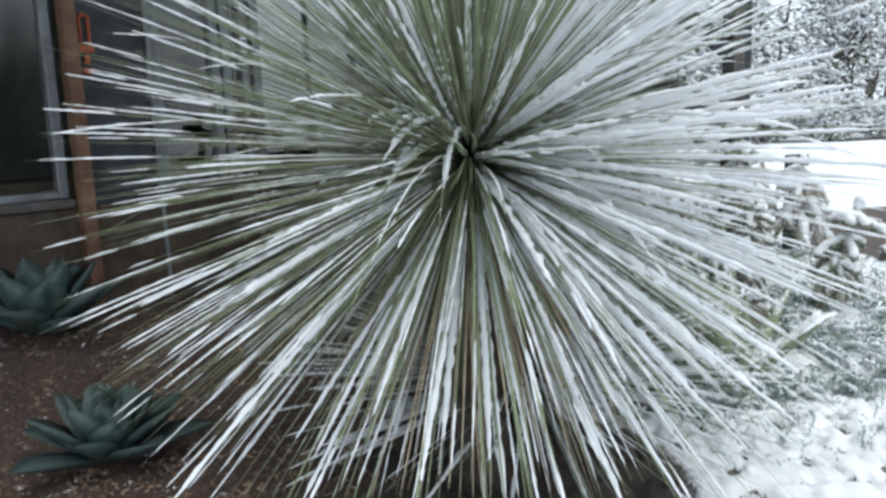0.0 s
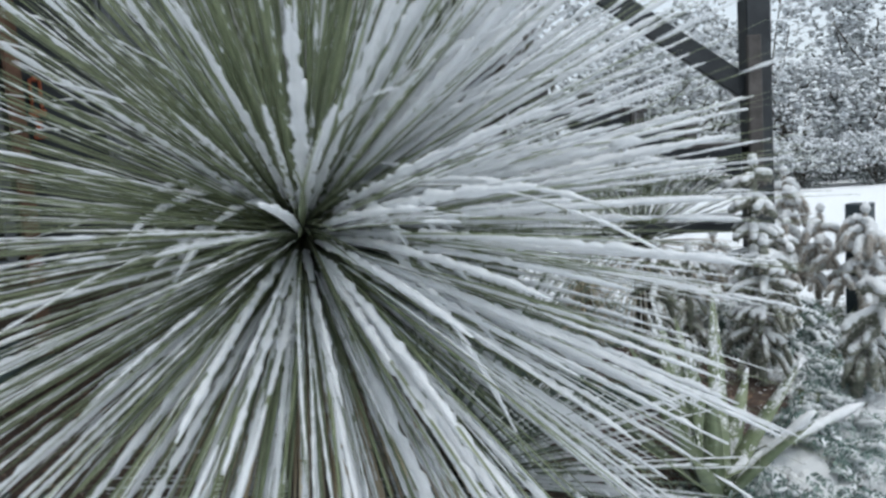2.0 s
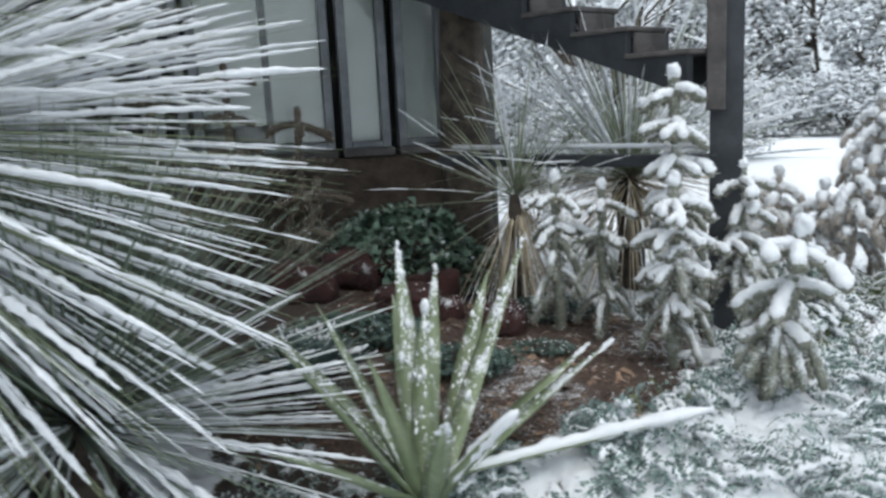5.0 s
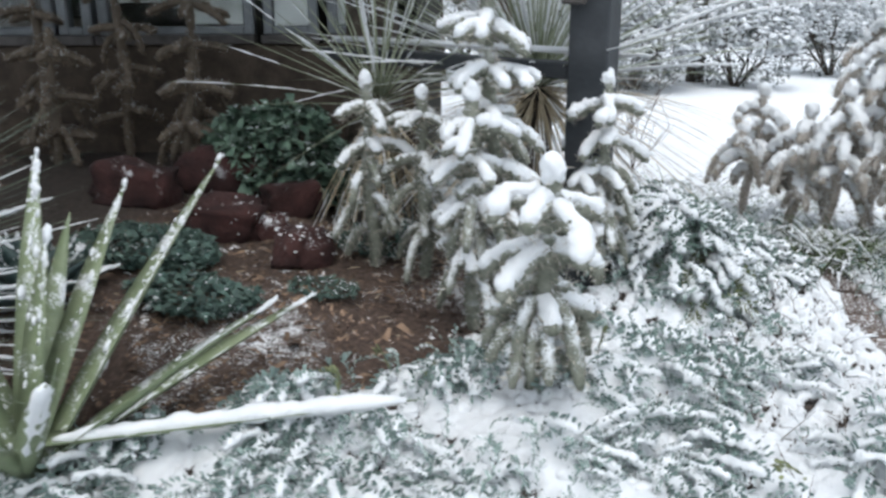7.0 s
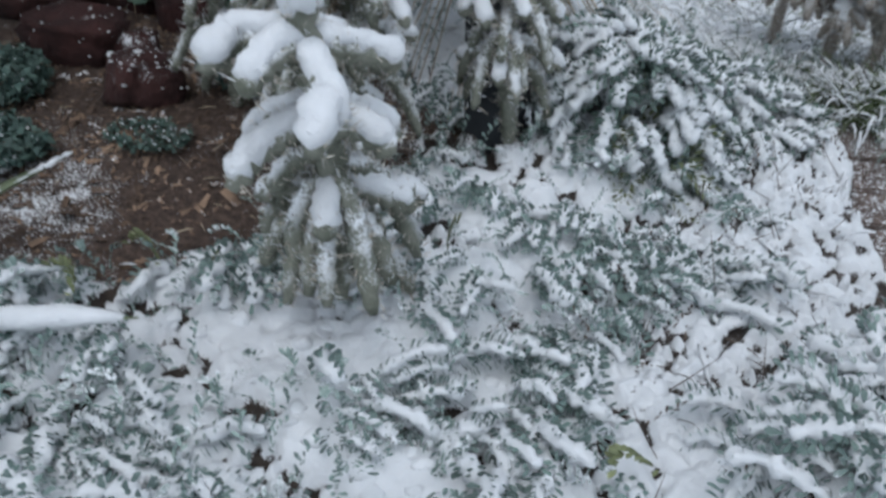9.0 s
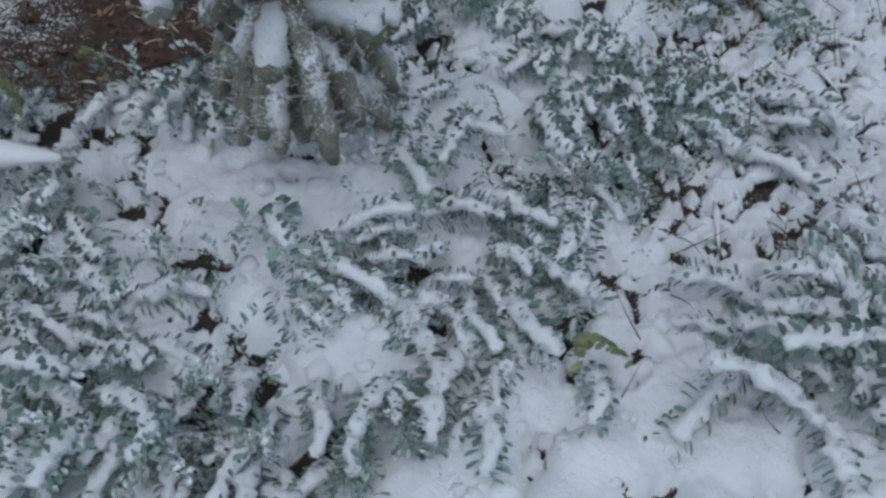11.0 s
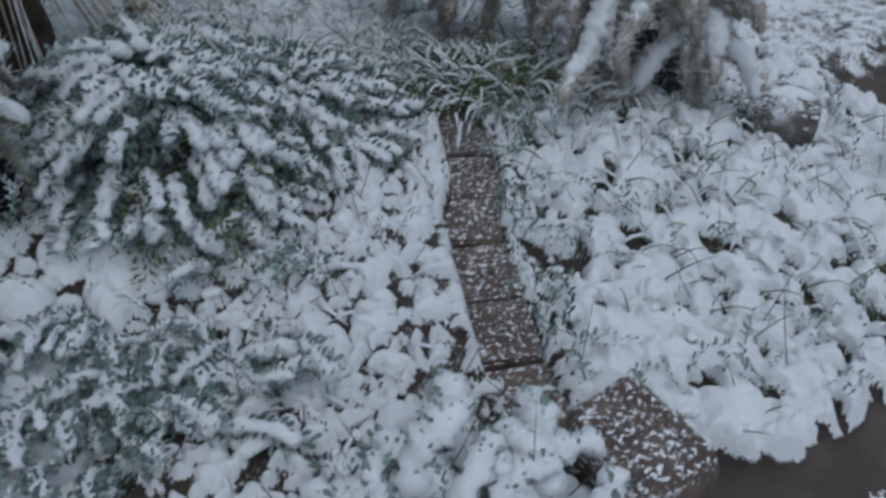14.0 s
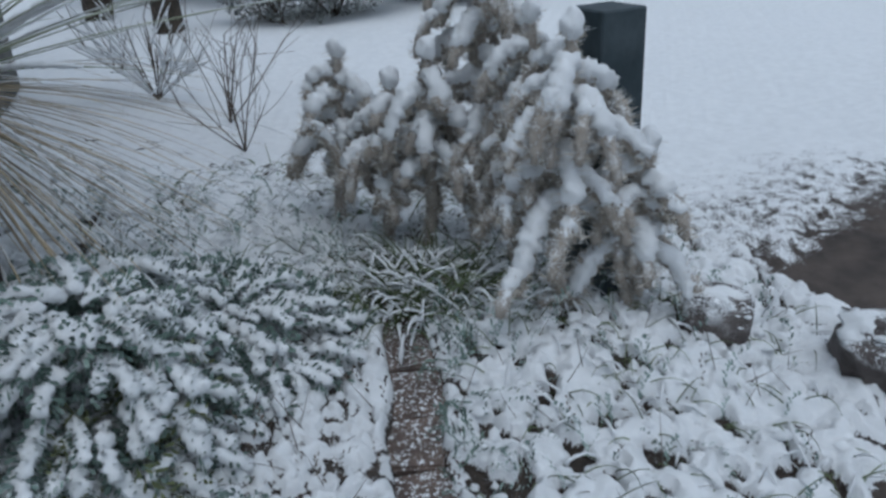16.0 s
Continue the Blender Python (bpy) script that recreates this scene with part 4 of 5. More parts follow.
def bar(name, a, b, width, depth, mats, parent=None, label="", turn=0.0):
    """A straight board from a to b."""
    a, b = Vector(a), Vector(b)
    g = Geo()
    g.box((-width / 2, -depth / 2, 0), (width / 2, depth / 2, (b - a).length))
    ob = part(name, g, mats, parent, label, False)
    ob.matrix_basis = Matrix.Translation(a) @ (b - a).to_track_quat("Z", "Y").to_matrix().to_4x4() @ Matrix.Rotation(turn, 4, "Z")
    v = ob.modifiers.new("bevel", "BEVEL")
    v.width, v.segments = 0.005, 1
    return ob


def stair_frame():
    x, y = POST
    z = floor_z(x, y)
    ob = thing("stair_frame", (x, y, z), "dark weathered timber post carrying a stair and a diagonal brace", "stair")
    top = 3.0 - z
    bar("post", (0, 0, -0.1), (0, 0, top), 0.122, 0.122, [DARKWOOD], ob)
    bar("brace", (-0.05, 0.0, 1.50 - z), (-0.85, 0.02, 2.08 - z), 0.045, 0.11, [DARKWOOD], ob)
    bar("bracket", (-0.04, -0.085, 1.0 - z), (-0.04, -0.085, 1.75 - z), 0.07, 0.03, [GREYWOOD], ob)
    run, rise, n = 0.279, 0.108, 7
    lay = pose(-0.065, -0.02, 1.222 - z, 0, 0, math.degrees(math.atan2(0.292, -0.477)))
    for d in (-0.13, 0.13):
        top = [(0.0, 0.0)]
        for k in range(n):
            top += [(run * (k + 1), rise * k), (run * (k + 1), rise * (k + 1))]
        under = [(run * n, rise * n - 0.24), (0.0, -0.15)]
        line = top + under
        m = len(line)
        g = Geo()
        v = [(a, d + e, c - 0.012) for e in (-0.018, 0.018) for a, c in line]
        quads = [(i, (i + 1) % m, m + (i + 1) % m, m + i) for i in range(m)]
        g.add(v, quads + [tuple(range(m - 1, -1, -1)), tuple(range(m, 2 * m))])
        part("stringer", g, [DARKWOOD], ob, "saw-toothed dark stringer", False).matrix_basis = lay
    for k in range(n):
        tread = bar("tread", (run * k - 0.02, 0, rise * k), (run * (k + 1), 0, rise * k), 0.022, 0.32, [GREYWOOD], ob, turn=radians(90))
        riser = bar("riser", (run * (k + 1) - 0.018, 0, rise * (k + 0.5)), (run * (k + 1), 0, rise * (k + 0.5)), rise - 0.026, 0.21, [GREYWOOD], ob, turn=radians(90))
        for piece in (tread, riser):
            piece.matrix_basis = lay @ piece.matrix_basis
        g = Geo()
        g.tube([(run * (k + q), -0.15, rise * k + 0.012) for q in (0.0, 0.3, 0.7, 0.98)], 0.008, 6, 0, 0.7, jitter=0.2)
        part("snow_strip", g, [SNOW], ob, "thin snow on the tread's edge").matrix_basis = lay
    bar("rail", (-0.07, 0.05, 0.80 - z), (-1.3, 0.45, 0.80 - z), 0.05, 0.10, [DARKWOOD], ob, turn=radians(90))
    snow = Geo()
    snow.tube([(-0.1, 0.06, 0.86 - z), (-0.6, 0.22, 0.862 - z), (-1.25, 0.44, 0.86 - z)], 0.02, 6, 0, 0.6)
    part("snow_strip", snow, [SNOW], ob, "snow lying on the rail")
    return ob


stair_frame()
x, y = 3.10, 5.78
far_post = thing("square_post", (x, y, floor_z(x, y)), "short dark painted square post standing in the snow", "post")
bar("shaft", (0, 0, -0.1), (0, 0, 0.79), 0.142, 0.142, [BLUEPAINT], far_post, turn=radians(42))
x, y = 0.62, 5.35
trunk = thing("tree_trunk", (x, y, floor_z(x, y)), "dark rough tree trunk beside the house", "tree")
g = Geo()
g.tube([(0, 0, -0.1), (0.01, 0, 0.3), (-0.01, 0.02, 1.0), (0.02, 0.0, 1.8), (0.0, 0.03, 2.68)], (0.22, 0.14, 0.11, 0.105, 0.10), 14, 0, jitter=0.12)
part("trunk", g, [BARK], trunk)

# ---- the great grass tree ----
tuft("grass_tree", (-0.108, 2.464, 1.093), 1650, 1.16, 0.0051, "large grey-green grass tree with long narrow leaves under snow", "grass tree",
     lambda d: float(np.clip((0.29 + 0.52 * d[0] - 0.38 * max(0.0, d[2] - 0.15) * (1 - 0.9 * d[0])) if d[2] > 0 else 0.27 + 0.24 * d[0] - 0.06 * d[1], 0.03, 0.9)), (4, 158), 0.05, 139, 0.085, 300, 0.45, upper=(0.58, 90))
tuft("grass_tree", (0.17, 2.90, 0.28), 600, 0.95, 0.0058, "small trunkless grass tree with snow on its lower leaves", "grass tree",
     lambda d: 0.1 + 0.7 * (0.4 - d[2]) if d[2] < 0.3 else 0.0, (8, 98), 0.03, 122, 0.07, 140, 0.0, None, GREYBLADE)

# ---- two sotols behind ----
tuft("sotol", (1.03, 4.74, 0.66), 150, 0.70, 0.0046, "sotol with thin pale leaves and a hanging straw skirt", "sotol",
     lambda d: 0.03, (6, 166), 0.10, 120, 0.03, 90, 0.0, (70, 142), SOTOL)
tuft("sotol", (1.48, 5.22, 0.70), 400, 1.0, 0.0042, "wide sotol with olive and straw leaves behind the post", "sotol",
     lambda d: 0.14, (8, 140), 0.14, 80, 0.06, 120, 0.0, None, SOTOL)

# ---- yucca with broad leaves ----
def broad_yucca():
    global rng
    keep, rng = rng, np.random.default_rng(31)
    x, y = 1.14, 3.08
    z = floor_z(x, y)
    ob = thing("yucca", (x, y, z), "green broad-leaved yucca, its sword leaves dusted with snow", "yucca")
    tips = ((1.32, 3.60, 0.68, 0.5), (1.61, 3.42, 0.40, 0.5), (1.89, 3.50, 0.185, 1.0), (0.99, 3.33, 0.72, 0.35), (1.04, 3.54, 0.60, 0.3), (1.18, 3.66, 0.56, 0.5),
            (0.86, 3.03, 0.60, 0.4), (0.80, 2.86, 0.56, 0.5), (1.10, 3.25, 0.55, 0.2), (1.45, 2.95, 0.36, 0.9), (0.62, 3.20, 0.45, 0.4), (1.32, 2.72, 0.4, 0.6), (0.9, 2.62, 0.35, 0.6), (1.5, 3.7, 0.3, 0.7), (0.92, 3.45, 0.52, 0.0), (1.06, 2.90, 0.50, 0.0))
    for tx, ty, tz, s in tips:
        tip = np.array((tx - x, ty - y, tz - z))
        root = np.array((0.02 * np.sign(tip[0]), 0.02 * np.sign(tip[1]), 0.045))
        low = step(0.25, 0.19, tz)
        root[2] += 0.06 * low
        sag = 0.04 * (1 - low)
        path = arc(root, tip - root + np.array((0, 0, sag)), np.linalg.norm(tip - root), sag, 10)
        g = Geo()
        broad_leaf(g, path, 0.035, 0.5, s, ((0, 0.25, 0.6, 0.9, 1), (0.9, 1.0, 0.85, 0.3, 0.03)))
        part("leaf", g, [BROAD, SNOW], ob)
    rng = keep


broad_yucca()

# ---- agaves by the house ----
agave((-1.36, 2.95), 0.34, 22, "blue-grey agave rosette growing in wood mulch", 3)
agave((-1.84, 3.92), 0.42, 20, "large dull green agave in the shade of the house", 4)
agave((-2.35, 4.25), 0.36, 18, "large dull green agave in the shade of the house", 5)
agave((0.55, 3.55), 0.24, 26, "blue-grey agave with a dusting of snow", 6, 0.5)

# ---- chollas ----
cholla((2.02, 3.86), 0.69, ((0.09, 5, 1.0), (0.21, 4, 1.15), (0.34, 4, 1.05)), "small cholla cactus bowed under thick white snow", (0.09, -0.17), 0.95, spread=0.16, thick=0.025, droop=0.35, seed=21, skirt=20, frost=0.45)
cholla((1.735, 4.12), 0.79, ((0.09, 5, 0.9), (0.2, 5, 1.05), (0.32, 5, 1.1), (0.43, 4, 1.1)), "grey-green cholla cactus capped with snow", (0.0, -0.04), 0.85, spread=0.15, thick=0.021, droop=0.4, seed=22, skirt=18, frost=0.62)
cholla((1.75, 4.25), 1.155, ((0.09, 5, 0.8), (0.2, 5, 0.95), (0.32, 5, 1.0), (0.45, 5, 1.05), (0.58, 4, 1.05), (0.7, 4, 1.05)), "tall cholla cactus with snowy side joints", (-0.02, -0.08), 0.85, spread=0.15, thick=0.021, droop=0.35, seed=23, skirt=14, frost=0.62)
cholla((1.46, 4.32), 0.755, ((0.09, 4, 1.0), (0.22, 4, 1.1)), "grey-green cholla cactus dusted with snow", (0, -0.02), 0.35, spread=0.14, thick=0.019, droop=0.35, seed=24, skirt=10, frost=0.62)
cholla((1.29, 4.27), 0.79, ((0.09, 4, 1.0), (0.2, 4, 1.1)), "grey-green cholla cactus dusted with snow", (0, -0.02), 0.4, spread=0.14, thick=0.02, droop=0.35, seed=25, skirt=9, frost=0.62)
cholla((1.97, 4.50), 0.80, ((0.08, 5, 0.9), (0.18, 5, 1.0), (0.30, 5, 1.05), (0.42, 4, 1.0)), "cholla cactus under snow beside the timber post", (0.0, 0.02), 0.9, spread=0.15, thick=0.02, droop=0.35, seed=26, skirt=18, frost=0.62)
for k, (x, y, h) in enumerate(((-0.85, 4.75, 1.25), (-0.55, 4.95, 1.35), (-0.25, 5.1, 1.1), (-0.65, 4.6, 0.9), (-0.1, 4.85, 0.75))):
    cholla((x, y), h, tuple((0.1 + 0.19 * q, 4, 1.0) for q in range(int(h / 0.24))), "brown dry cholla cactus under the eaves of the house", (0.03 * (k - 1), 0), 0.04, BROWNJOINT, 0.2, 0.021, 0.25, 40 + k, "brown chollas by the house", 1.0, 0.013, 0.3, 5)
for k, (x, y, h, sp, n) in enumerate(((2.20, 6.15, 0.62, 0.18, 11), (2.42, 6.0, 0.56, 0.17, 10), (2.56, 5.92, 0.66, 0.165, 13), (2.70, 6.10, 1.02, 0.19, 18), (2.86, 5.92, 0.76, 0.16, 13), (3.00, 5.60, 0.77, 0.21, 17), (3.19, 5.66, 0.48, 0.15, 10))):
    drooping_cholla((x, y), h, n, sp, "bushy cholla with tan spines, drooping under heavy snow", 60 + k, "drooping chollas by the square post", (0.03, -0.02))


# ---- rocks ----
def rock(at, size, mat, label, seed, sink=0.3, turn=0.0, dust=0, cap=False):
    """An uneven block with worn edges, and flecks of snow on it."""
    r = np.random.default_rng(seed)
    v, f = BALLS[3]
    n = sum(a * np.sin(v @ r.normal(0, k, 3) + r.random() * 6)[:, None] for a, k in ((0.13, 2.5), (0.10, 5), (0.06, 10), (0.03, 20)))
    g = Geo()
    w = np.sign(v) * np.abs(v) ** 0.48 * (1 + n) * np.asarray(size)
    g.add(w, f)
    if dust:
        k = r.choice(np.flatnonzero(v[:, 2] > 0.2 + 0.4 * np.sin(4 * v[:, 0] + 3 * v[:, 1])), dust)
        scatter(g, *BALLS[1], w[k], 0.0024 * r.lognormal(0, 0.6, (dust, 1)) * np.array((1.2, 1, 0.4)), r.uniform(0, 6, dust), 1)
    z = floor_z(at[0], at[1])
    ob = part("rock", g, [mat, SNOW])
    ob.location = (at[0], at[1], z + size[2] * (1 - sink))
    ob.rotation_euler = (r.normal(0, 0.12), r.normal(0, 0.12), turn)
    if cap:
        g = Geo()
        v, f = BALLS[3]
        w = v * np.array((size[0] * 0.85, size[1] * 0.8, 0.024))
        w = w * (1 + 0.3 * lumps(w + at[0], 0.05))[:, None]
        g.add(w + np.array((-0.1 * size[0], 0, size[2] * 0.86)), f)
        part("snow_cap", g, [SNOW], ob)
    return tagged(ob, label, "rock", "rocks in the bed")


rock((1.08, 4.14), (0.085, 0.075, 0.075), REDROCK, "dark red lava rock dusted with snow on the mulch", 1, dust=260)
rock((0.80, 4.36), (0.055, 0.05, 0.055), REDROCK, "rough red rock on the mulch", 2, dust=45, turn=0.5)
rock((0.66, 4.26), (0.13, 0.09, 0.085), REDROCK, "large flat-topped red rock", 3, dust=45, turn=0.5)
rock((0.25, 4.75), (0.18, 0.13, 0.13), REDROCK, "large red rock behind the yucca", 4, turn=0.4)
rock((0.62, 4.72), (0.11, 0.09, 0.08), REDROCK, "large red rock behind the yucca", 5, turn=0.8)
rock((0.12, 4.36), (0.15, 0.1, 0.09), REDROCK, "large red rock in the shade", 6, turn=0.3)
rock((3.42, 5.60), (0.075, 0.06, 0.055), GREYROCK, "grey stone half buried under snow", 7, 0.45, dust=420, cap=True)
rock((3.80, 5.52), (0.10, 0.09, 0.09), GREYROCK, "dark stone on the edge of the paving", 8, dust=420, cap=True)
rock((-2.3, 3.3), (0.18, 0.2, 0.16), GREYROCK, "brown stone by the house wall", 9)

# ---- low bushes ----
def bush(at, size, leaves, leaf, mat, label, seed, snow=0.0, flake=0.01):
    z = floor_z(*at)
    ob = thing("bush", (at[0], at[1], z), label, "bush", "low bushes")
    r = np.random.default_rng(seed)
    g = Geo()
    for _ in range(9):
        branch(g, None, (0, 0, 0), (r.normal(0, 0.6), r.normal(0, 0.6), 0.8), size[2] * 1.1, 0.006, 1, r)
    tagged(part("woody_base", g, [TWIG], ob), kind="stuff")
    g = Geo()
    leafy(g, (0, 0, size[2] * 0.85), size, leaves, leaf, 0, snow, 1, flake, seed)
    tagged(part("crown", g, [mat, SNOW], ob), kind="stuff")
    return ob


bush((0.40, 4.90), (0.36, 0.24, 0.23), 3600, 0.05, BUSH, "dark green leafy bush in the shelter of the house", 71, 0.02)
bush((0.74, 5.0), (0.14, 0.12, 0.13), 600, 0.045, BUSH, "dark green leafy bush in the shelter of the house", 72, 0.05)
bush((0.60, 3.95), (0.30, 0.17, 0.05), 2400, 0.026, DARKSPRIG, "blue-green low bush dusted with snow", 73, 0.05, 0.0035)
bush((1.02, 3.72), (0.22, 0.13, 0.04), 1500, 0.024, DARKSPRIG, "blue-green low bush dusted with snow", 74, 0.1, 0.0035)
bush((1.28, 4.0), (0.12, 0.08, 0.02), 700, 0.014, DARKSPRIG, "tiny dark mat of leaves on the mulch", 75, 0.15, 0.003)
bush((1.24, 4.42), (0.2, 0.14, 0.05), 1100, 0.02, DARKSPRIG, "dark low bush under the sotol dusted with snow", 76, 0.12, 0.0035)

# ---- the low plants of the bed ----
LEAF = np.array([(0, 0, 0), (0.35, -0.15, 0.1), (0.72, -0.2, 0.12), (1.0, 0, 0.02), (0.72, 0.2, 0.12), (0.35, 0.15, 0.1)])


def sprig_shape(n, length, leaf, seed):
    """A lying stem with a spiral of small pointed leaves."""
    r = np.random.default_rng(seed)
    v, f = [], []
    for i in range(n):
        t = (i + 0.5) / n
        at = np.array((length * t, 0.012 * math.sin(4 * t + seed), 0.01 + 0.035 * math.sin(2.2 * t) + 0.01 * t))
        a = i * 2.4
        d = unit((0.75, 0.75 * math.cos(a), 0.35 + 0.65 * abs(math.sin(a))))
        side = unit(np.cross(d, (0, 0.2, 1)))
        up = np.cross(side, d)
        el = leaf * r.uniform(0.8, 1.25)
        w = LEAF * el
        f.append(tuple(range(6 * i, 6 * i + 6)))
        v.extend(at + w[:, :1] * d + w[:, 1:2] * side + w[:, 2:] * up)
    return np.array(v), f


def bed_points(n, density, x0, x1, y0, y1, seed):
    r = np.random.default_rng(seed)
    x, y = r.uniform(x0, x1, n * 4), r.uniform(y0, y1, n * 4)
    k = np.flatnonzero(r.random(n * 4) < density(x, y))[:n]
    return x[k], y[k], r


def teal(x, y):
    """Where the blue-green spurge grows: the near part of the bed, thick in places."""
    d = step(2.62, 2.2, x + 0.3 * (grid_noise(x, y, 0.3, 31) - 0.5)) * (1 - mulch(x, y)) * (1 - paved(x, y)) * (1 - lawn(x, y)) * (1 - edging(x, y))
    d = np.maximum(d, 0.75 * step(2.8, 3.0, x) * step(4.75, 4.1, y) * (1 - paved(x, y)))
    return d * np.clip(0.15 + 1.7 * (grid_noise(x, y, 0.16, 32) - 0.25), 0, 1) * (1 - shelter(x, y))


def carpet(name, shape, count, density, area, lift, mats, label, seed, size=(0.75, 1.25), lean=0.35, head=None):
    x, y, r = bed_points(count, density, *area, seed)
    z = lie(x, y) + lift + 0.012 * r.random(len(x))
    g = Geo()
    scatter(g, *shape, np.stack([x, y, z], -1), r.uniform(*size, (len(x), 1)), r.uniform(0, 6.283, len(x)), 0, r.normal(0.1, lean, len(x)))
    ob = part(name, g, mats, smooth=False)
    return tagged(ob, label, "ground cover", kind="stuff")


def stem_shape(length, radius, leaves, leaf, seed, load=1.12):
    """A trailing stem: rows of pointed leaves all round it, and the bank of snow on its back."""
    r = np.random.default_rng(seed)
    v, f = [], []
    bow = lambda t: np.array((length * t, 0.02 * math.sin(2.5 * t + seed), 0.028 * math.sin(2.6 * t)))
    k = 0
    for i in range(leaves):
        if r.random() < 0.25:
            continue
        t = (i + 0.5) / leaves
        a = i * 2.39996 + r.normal(0, 0.35)
        out = np.array((0.0, math.cos(a), math.sin(a)))
        d = unit(out + np.array((0.6, 0, 0.15)))
        side = unit(np.cross(d, out + np.array((0, 0, 1e-3))))
        at = bow(t) + out * radius * 0.62
        el = leaf * r.uniform(0.7, 1.35)
        w = LEAF * el
        f.append(tuple(range(6 * k, 6 * k + 6)))
        k += 1
        v.extend(at + w[:, :1] * d + w[:, 1:2] * side + w[:, 2:] * out)
    g = Geo()
    n = 15
    t = np.linspace(0.04, 0.97, n)
    p = np.array([bow(q) + np.array((0, 0, radius * 0.3)) for q in t])
    g.tube(p, radius * (load + 0.6 * (r.random(n) - 0.5)) * np.minimum(1, 0.35 + 5 * np.minimum(t, 1 - t)), 9, 0, 0.8, rough=0.38, grain=0.022)
    return (np.array(v), f), (np.concatenate(g.v), g.f)


def trailing(name, at, turn, tilt, size, shapes, label, seed, snow=0.85, leaf_mat=SPRIG):
    """Many trailing stems in one mesh, most of them with snow on their backs."""
    r = np.random.default_rng(seed)
    g = Geo()
    kind = r.integers(0, len(shapes), len(at))
    for k, (leaves, bank) in enumerate(shapes):
        i = np.flatnonzero(kind == k)
        scatter(g, *leaves, at[i], size[i], turn[i], 0, tilt[i])
        i = i[r.random(len(i)) < snow]
        scatter(g, *bank, at[i], size[i], turn[i], 1, tilt[i])
    return tagged(part(name, g, [leaf_mat, SNOW]), label, "ground cover", kind="stuff")


AREA = (0.6, 3.6, 2.3, 6.2)
STEMS = [stem_shape(0.13, 0.0155, 64, 0.0185, k, 0.72) for k in range(6)]
BURIED = [stem_shape(0.12, 0.0165, 60, 0.0145, k, 1.15) for k in range(6)]
ARCHED = [stem_shape(0.13, 0.0165, 58, 0.0185, k, 0.88) for k in range(6)]


def drift(x, y, seed):
    """The way the stems of a patch lie."""
    return -0.9 + 3.2 * (grid_noise(x, y, 0.3, seed) - 0.5)


def thicket(x, y):
    """1 where the stems of the spurge crowd together."""
    return step(0.42, 0.55, 0.6 * grid_noise(x + 0.5 * y, y - 0.5 * x, 0.13, 37) + 0.4 * grid_noise(x, y, 0.3, 38))


x, y, r = bed_points(680, lambda x, y: step(0.02, 0.2, teal(x, y)) * step(2.7, 2.35, x) * (0.06 + 0.94 * thicket(x, y)), 0.9, 2.8, 2.9, 4.8, 101)
trailing("spurge", np.stack([x, y, surface(x, y) - 0.004 + 0.014 * r.random(len(x))], -1), drift(x, y, 35) + r.normal(0, 0.35, len(x)), r.normal(0.02, 0.16, len(x)), r.uniform(0.6, 1.15, (len(x), 1)), STEMS, "blue-green trailing spurge half buried in snow", 101, 0.82)


def spurge_mound(cx, cy, rx, ry, high, count, seed, astray=0.35, leaf_mat=MOUNDLEAF, snow=0.8, shapes=ARCHED):
    """Stems that spread from a crown and hang down to the ground all round."""
    r = np.random.default_rng(seed)
    a, d = r.uniform(0, 6.283, count), r.random(count) ** 0.6
    x, y = cx + rx * d * np.cos(a), cy + ry * d * np.sin(a)
    z = lie(x, y) + high * (1 - d**2) + 0.03
    trailing("spurge_mound", np.stack([x, y, z], -1), a + r.normal(0, astray, count), (-0.15 - 0.45 * d) * min(1.0, high / 0.1) + r.normal(0, 0.15, count), r.uniform(0.8, 1.25, (count, 1)), shapes, "mound of trailing spurge, each stem carrying snow", seed, snow, leaf_mat)


spurge_mound(2.15, 4.80, 0.2, 0.2, 0.2, 180, 106)
spurge_mound(1.98, 5.02, 0.25, 0.28, 0.12, 170, 107)
spurge_mound(2.2, 5.2, 0.25, 0.25, 0.05, 130, 108)
spurge_mound(2.87, 3.95, 0.13, 0.15, 0.02, 42, 109, 2.0, SPRIG, 0.8, STEMS)
spurge_mound(3.0, 4.12, 0.13, 0.17, 0.02, 40, 112, 2.0, SPRIG, 1.0, BURIED)
spurge_mound(2.30, 4.66, 0.07, 0.07, 0.14, 16, 110, 0.5, LIME, 0.3)
spurge_mound(2.24, 4.86, 0.06, 0.06, 0.13, 12, 111, 0.5, LIME, 0.3)
carpet("spurge", sprig_shape(18, 0.075, 0.014, 2), 500, teal, AREA, 0.035, [SPRIG], "blue-green trailing spurge half buried in snow", 102)
carpet("spurge_tips", sprig_shape(22, 0.045, 0.018, 3), 110, lambda x, y: teal(x, y) * (grid_noise(x, y, 0.25, 41) > 0.6) * (y < 4.9), AREA, 0.045, [LIME], "yellow-green tips of the spurge", 103)


def brown(x, y):
    return step(2.25, 2.6, x) * (1 - paved(x, y)) * (1 - lawn(x, y)) * (1 - 0.8 * edging(x, y)) * np.clip(2.2 * (grid_noise(x, y, 0.2, 33) - 0.3), 0, 1)


carpet("dead_leaves", sprig_shape(7, 0.05, 0.011, 5), 160, brown, AREA, 0.028, [TWIG], "brown frosted dead leaves poking out of the snow", 105, lean=0.6)


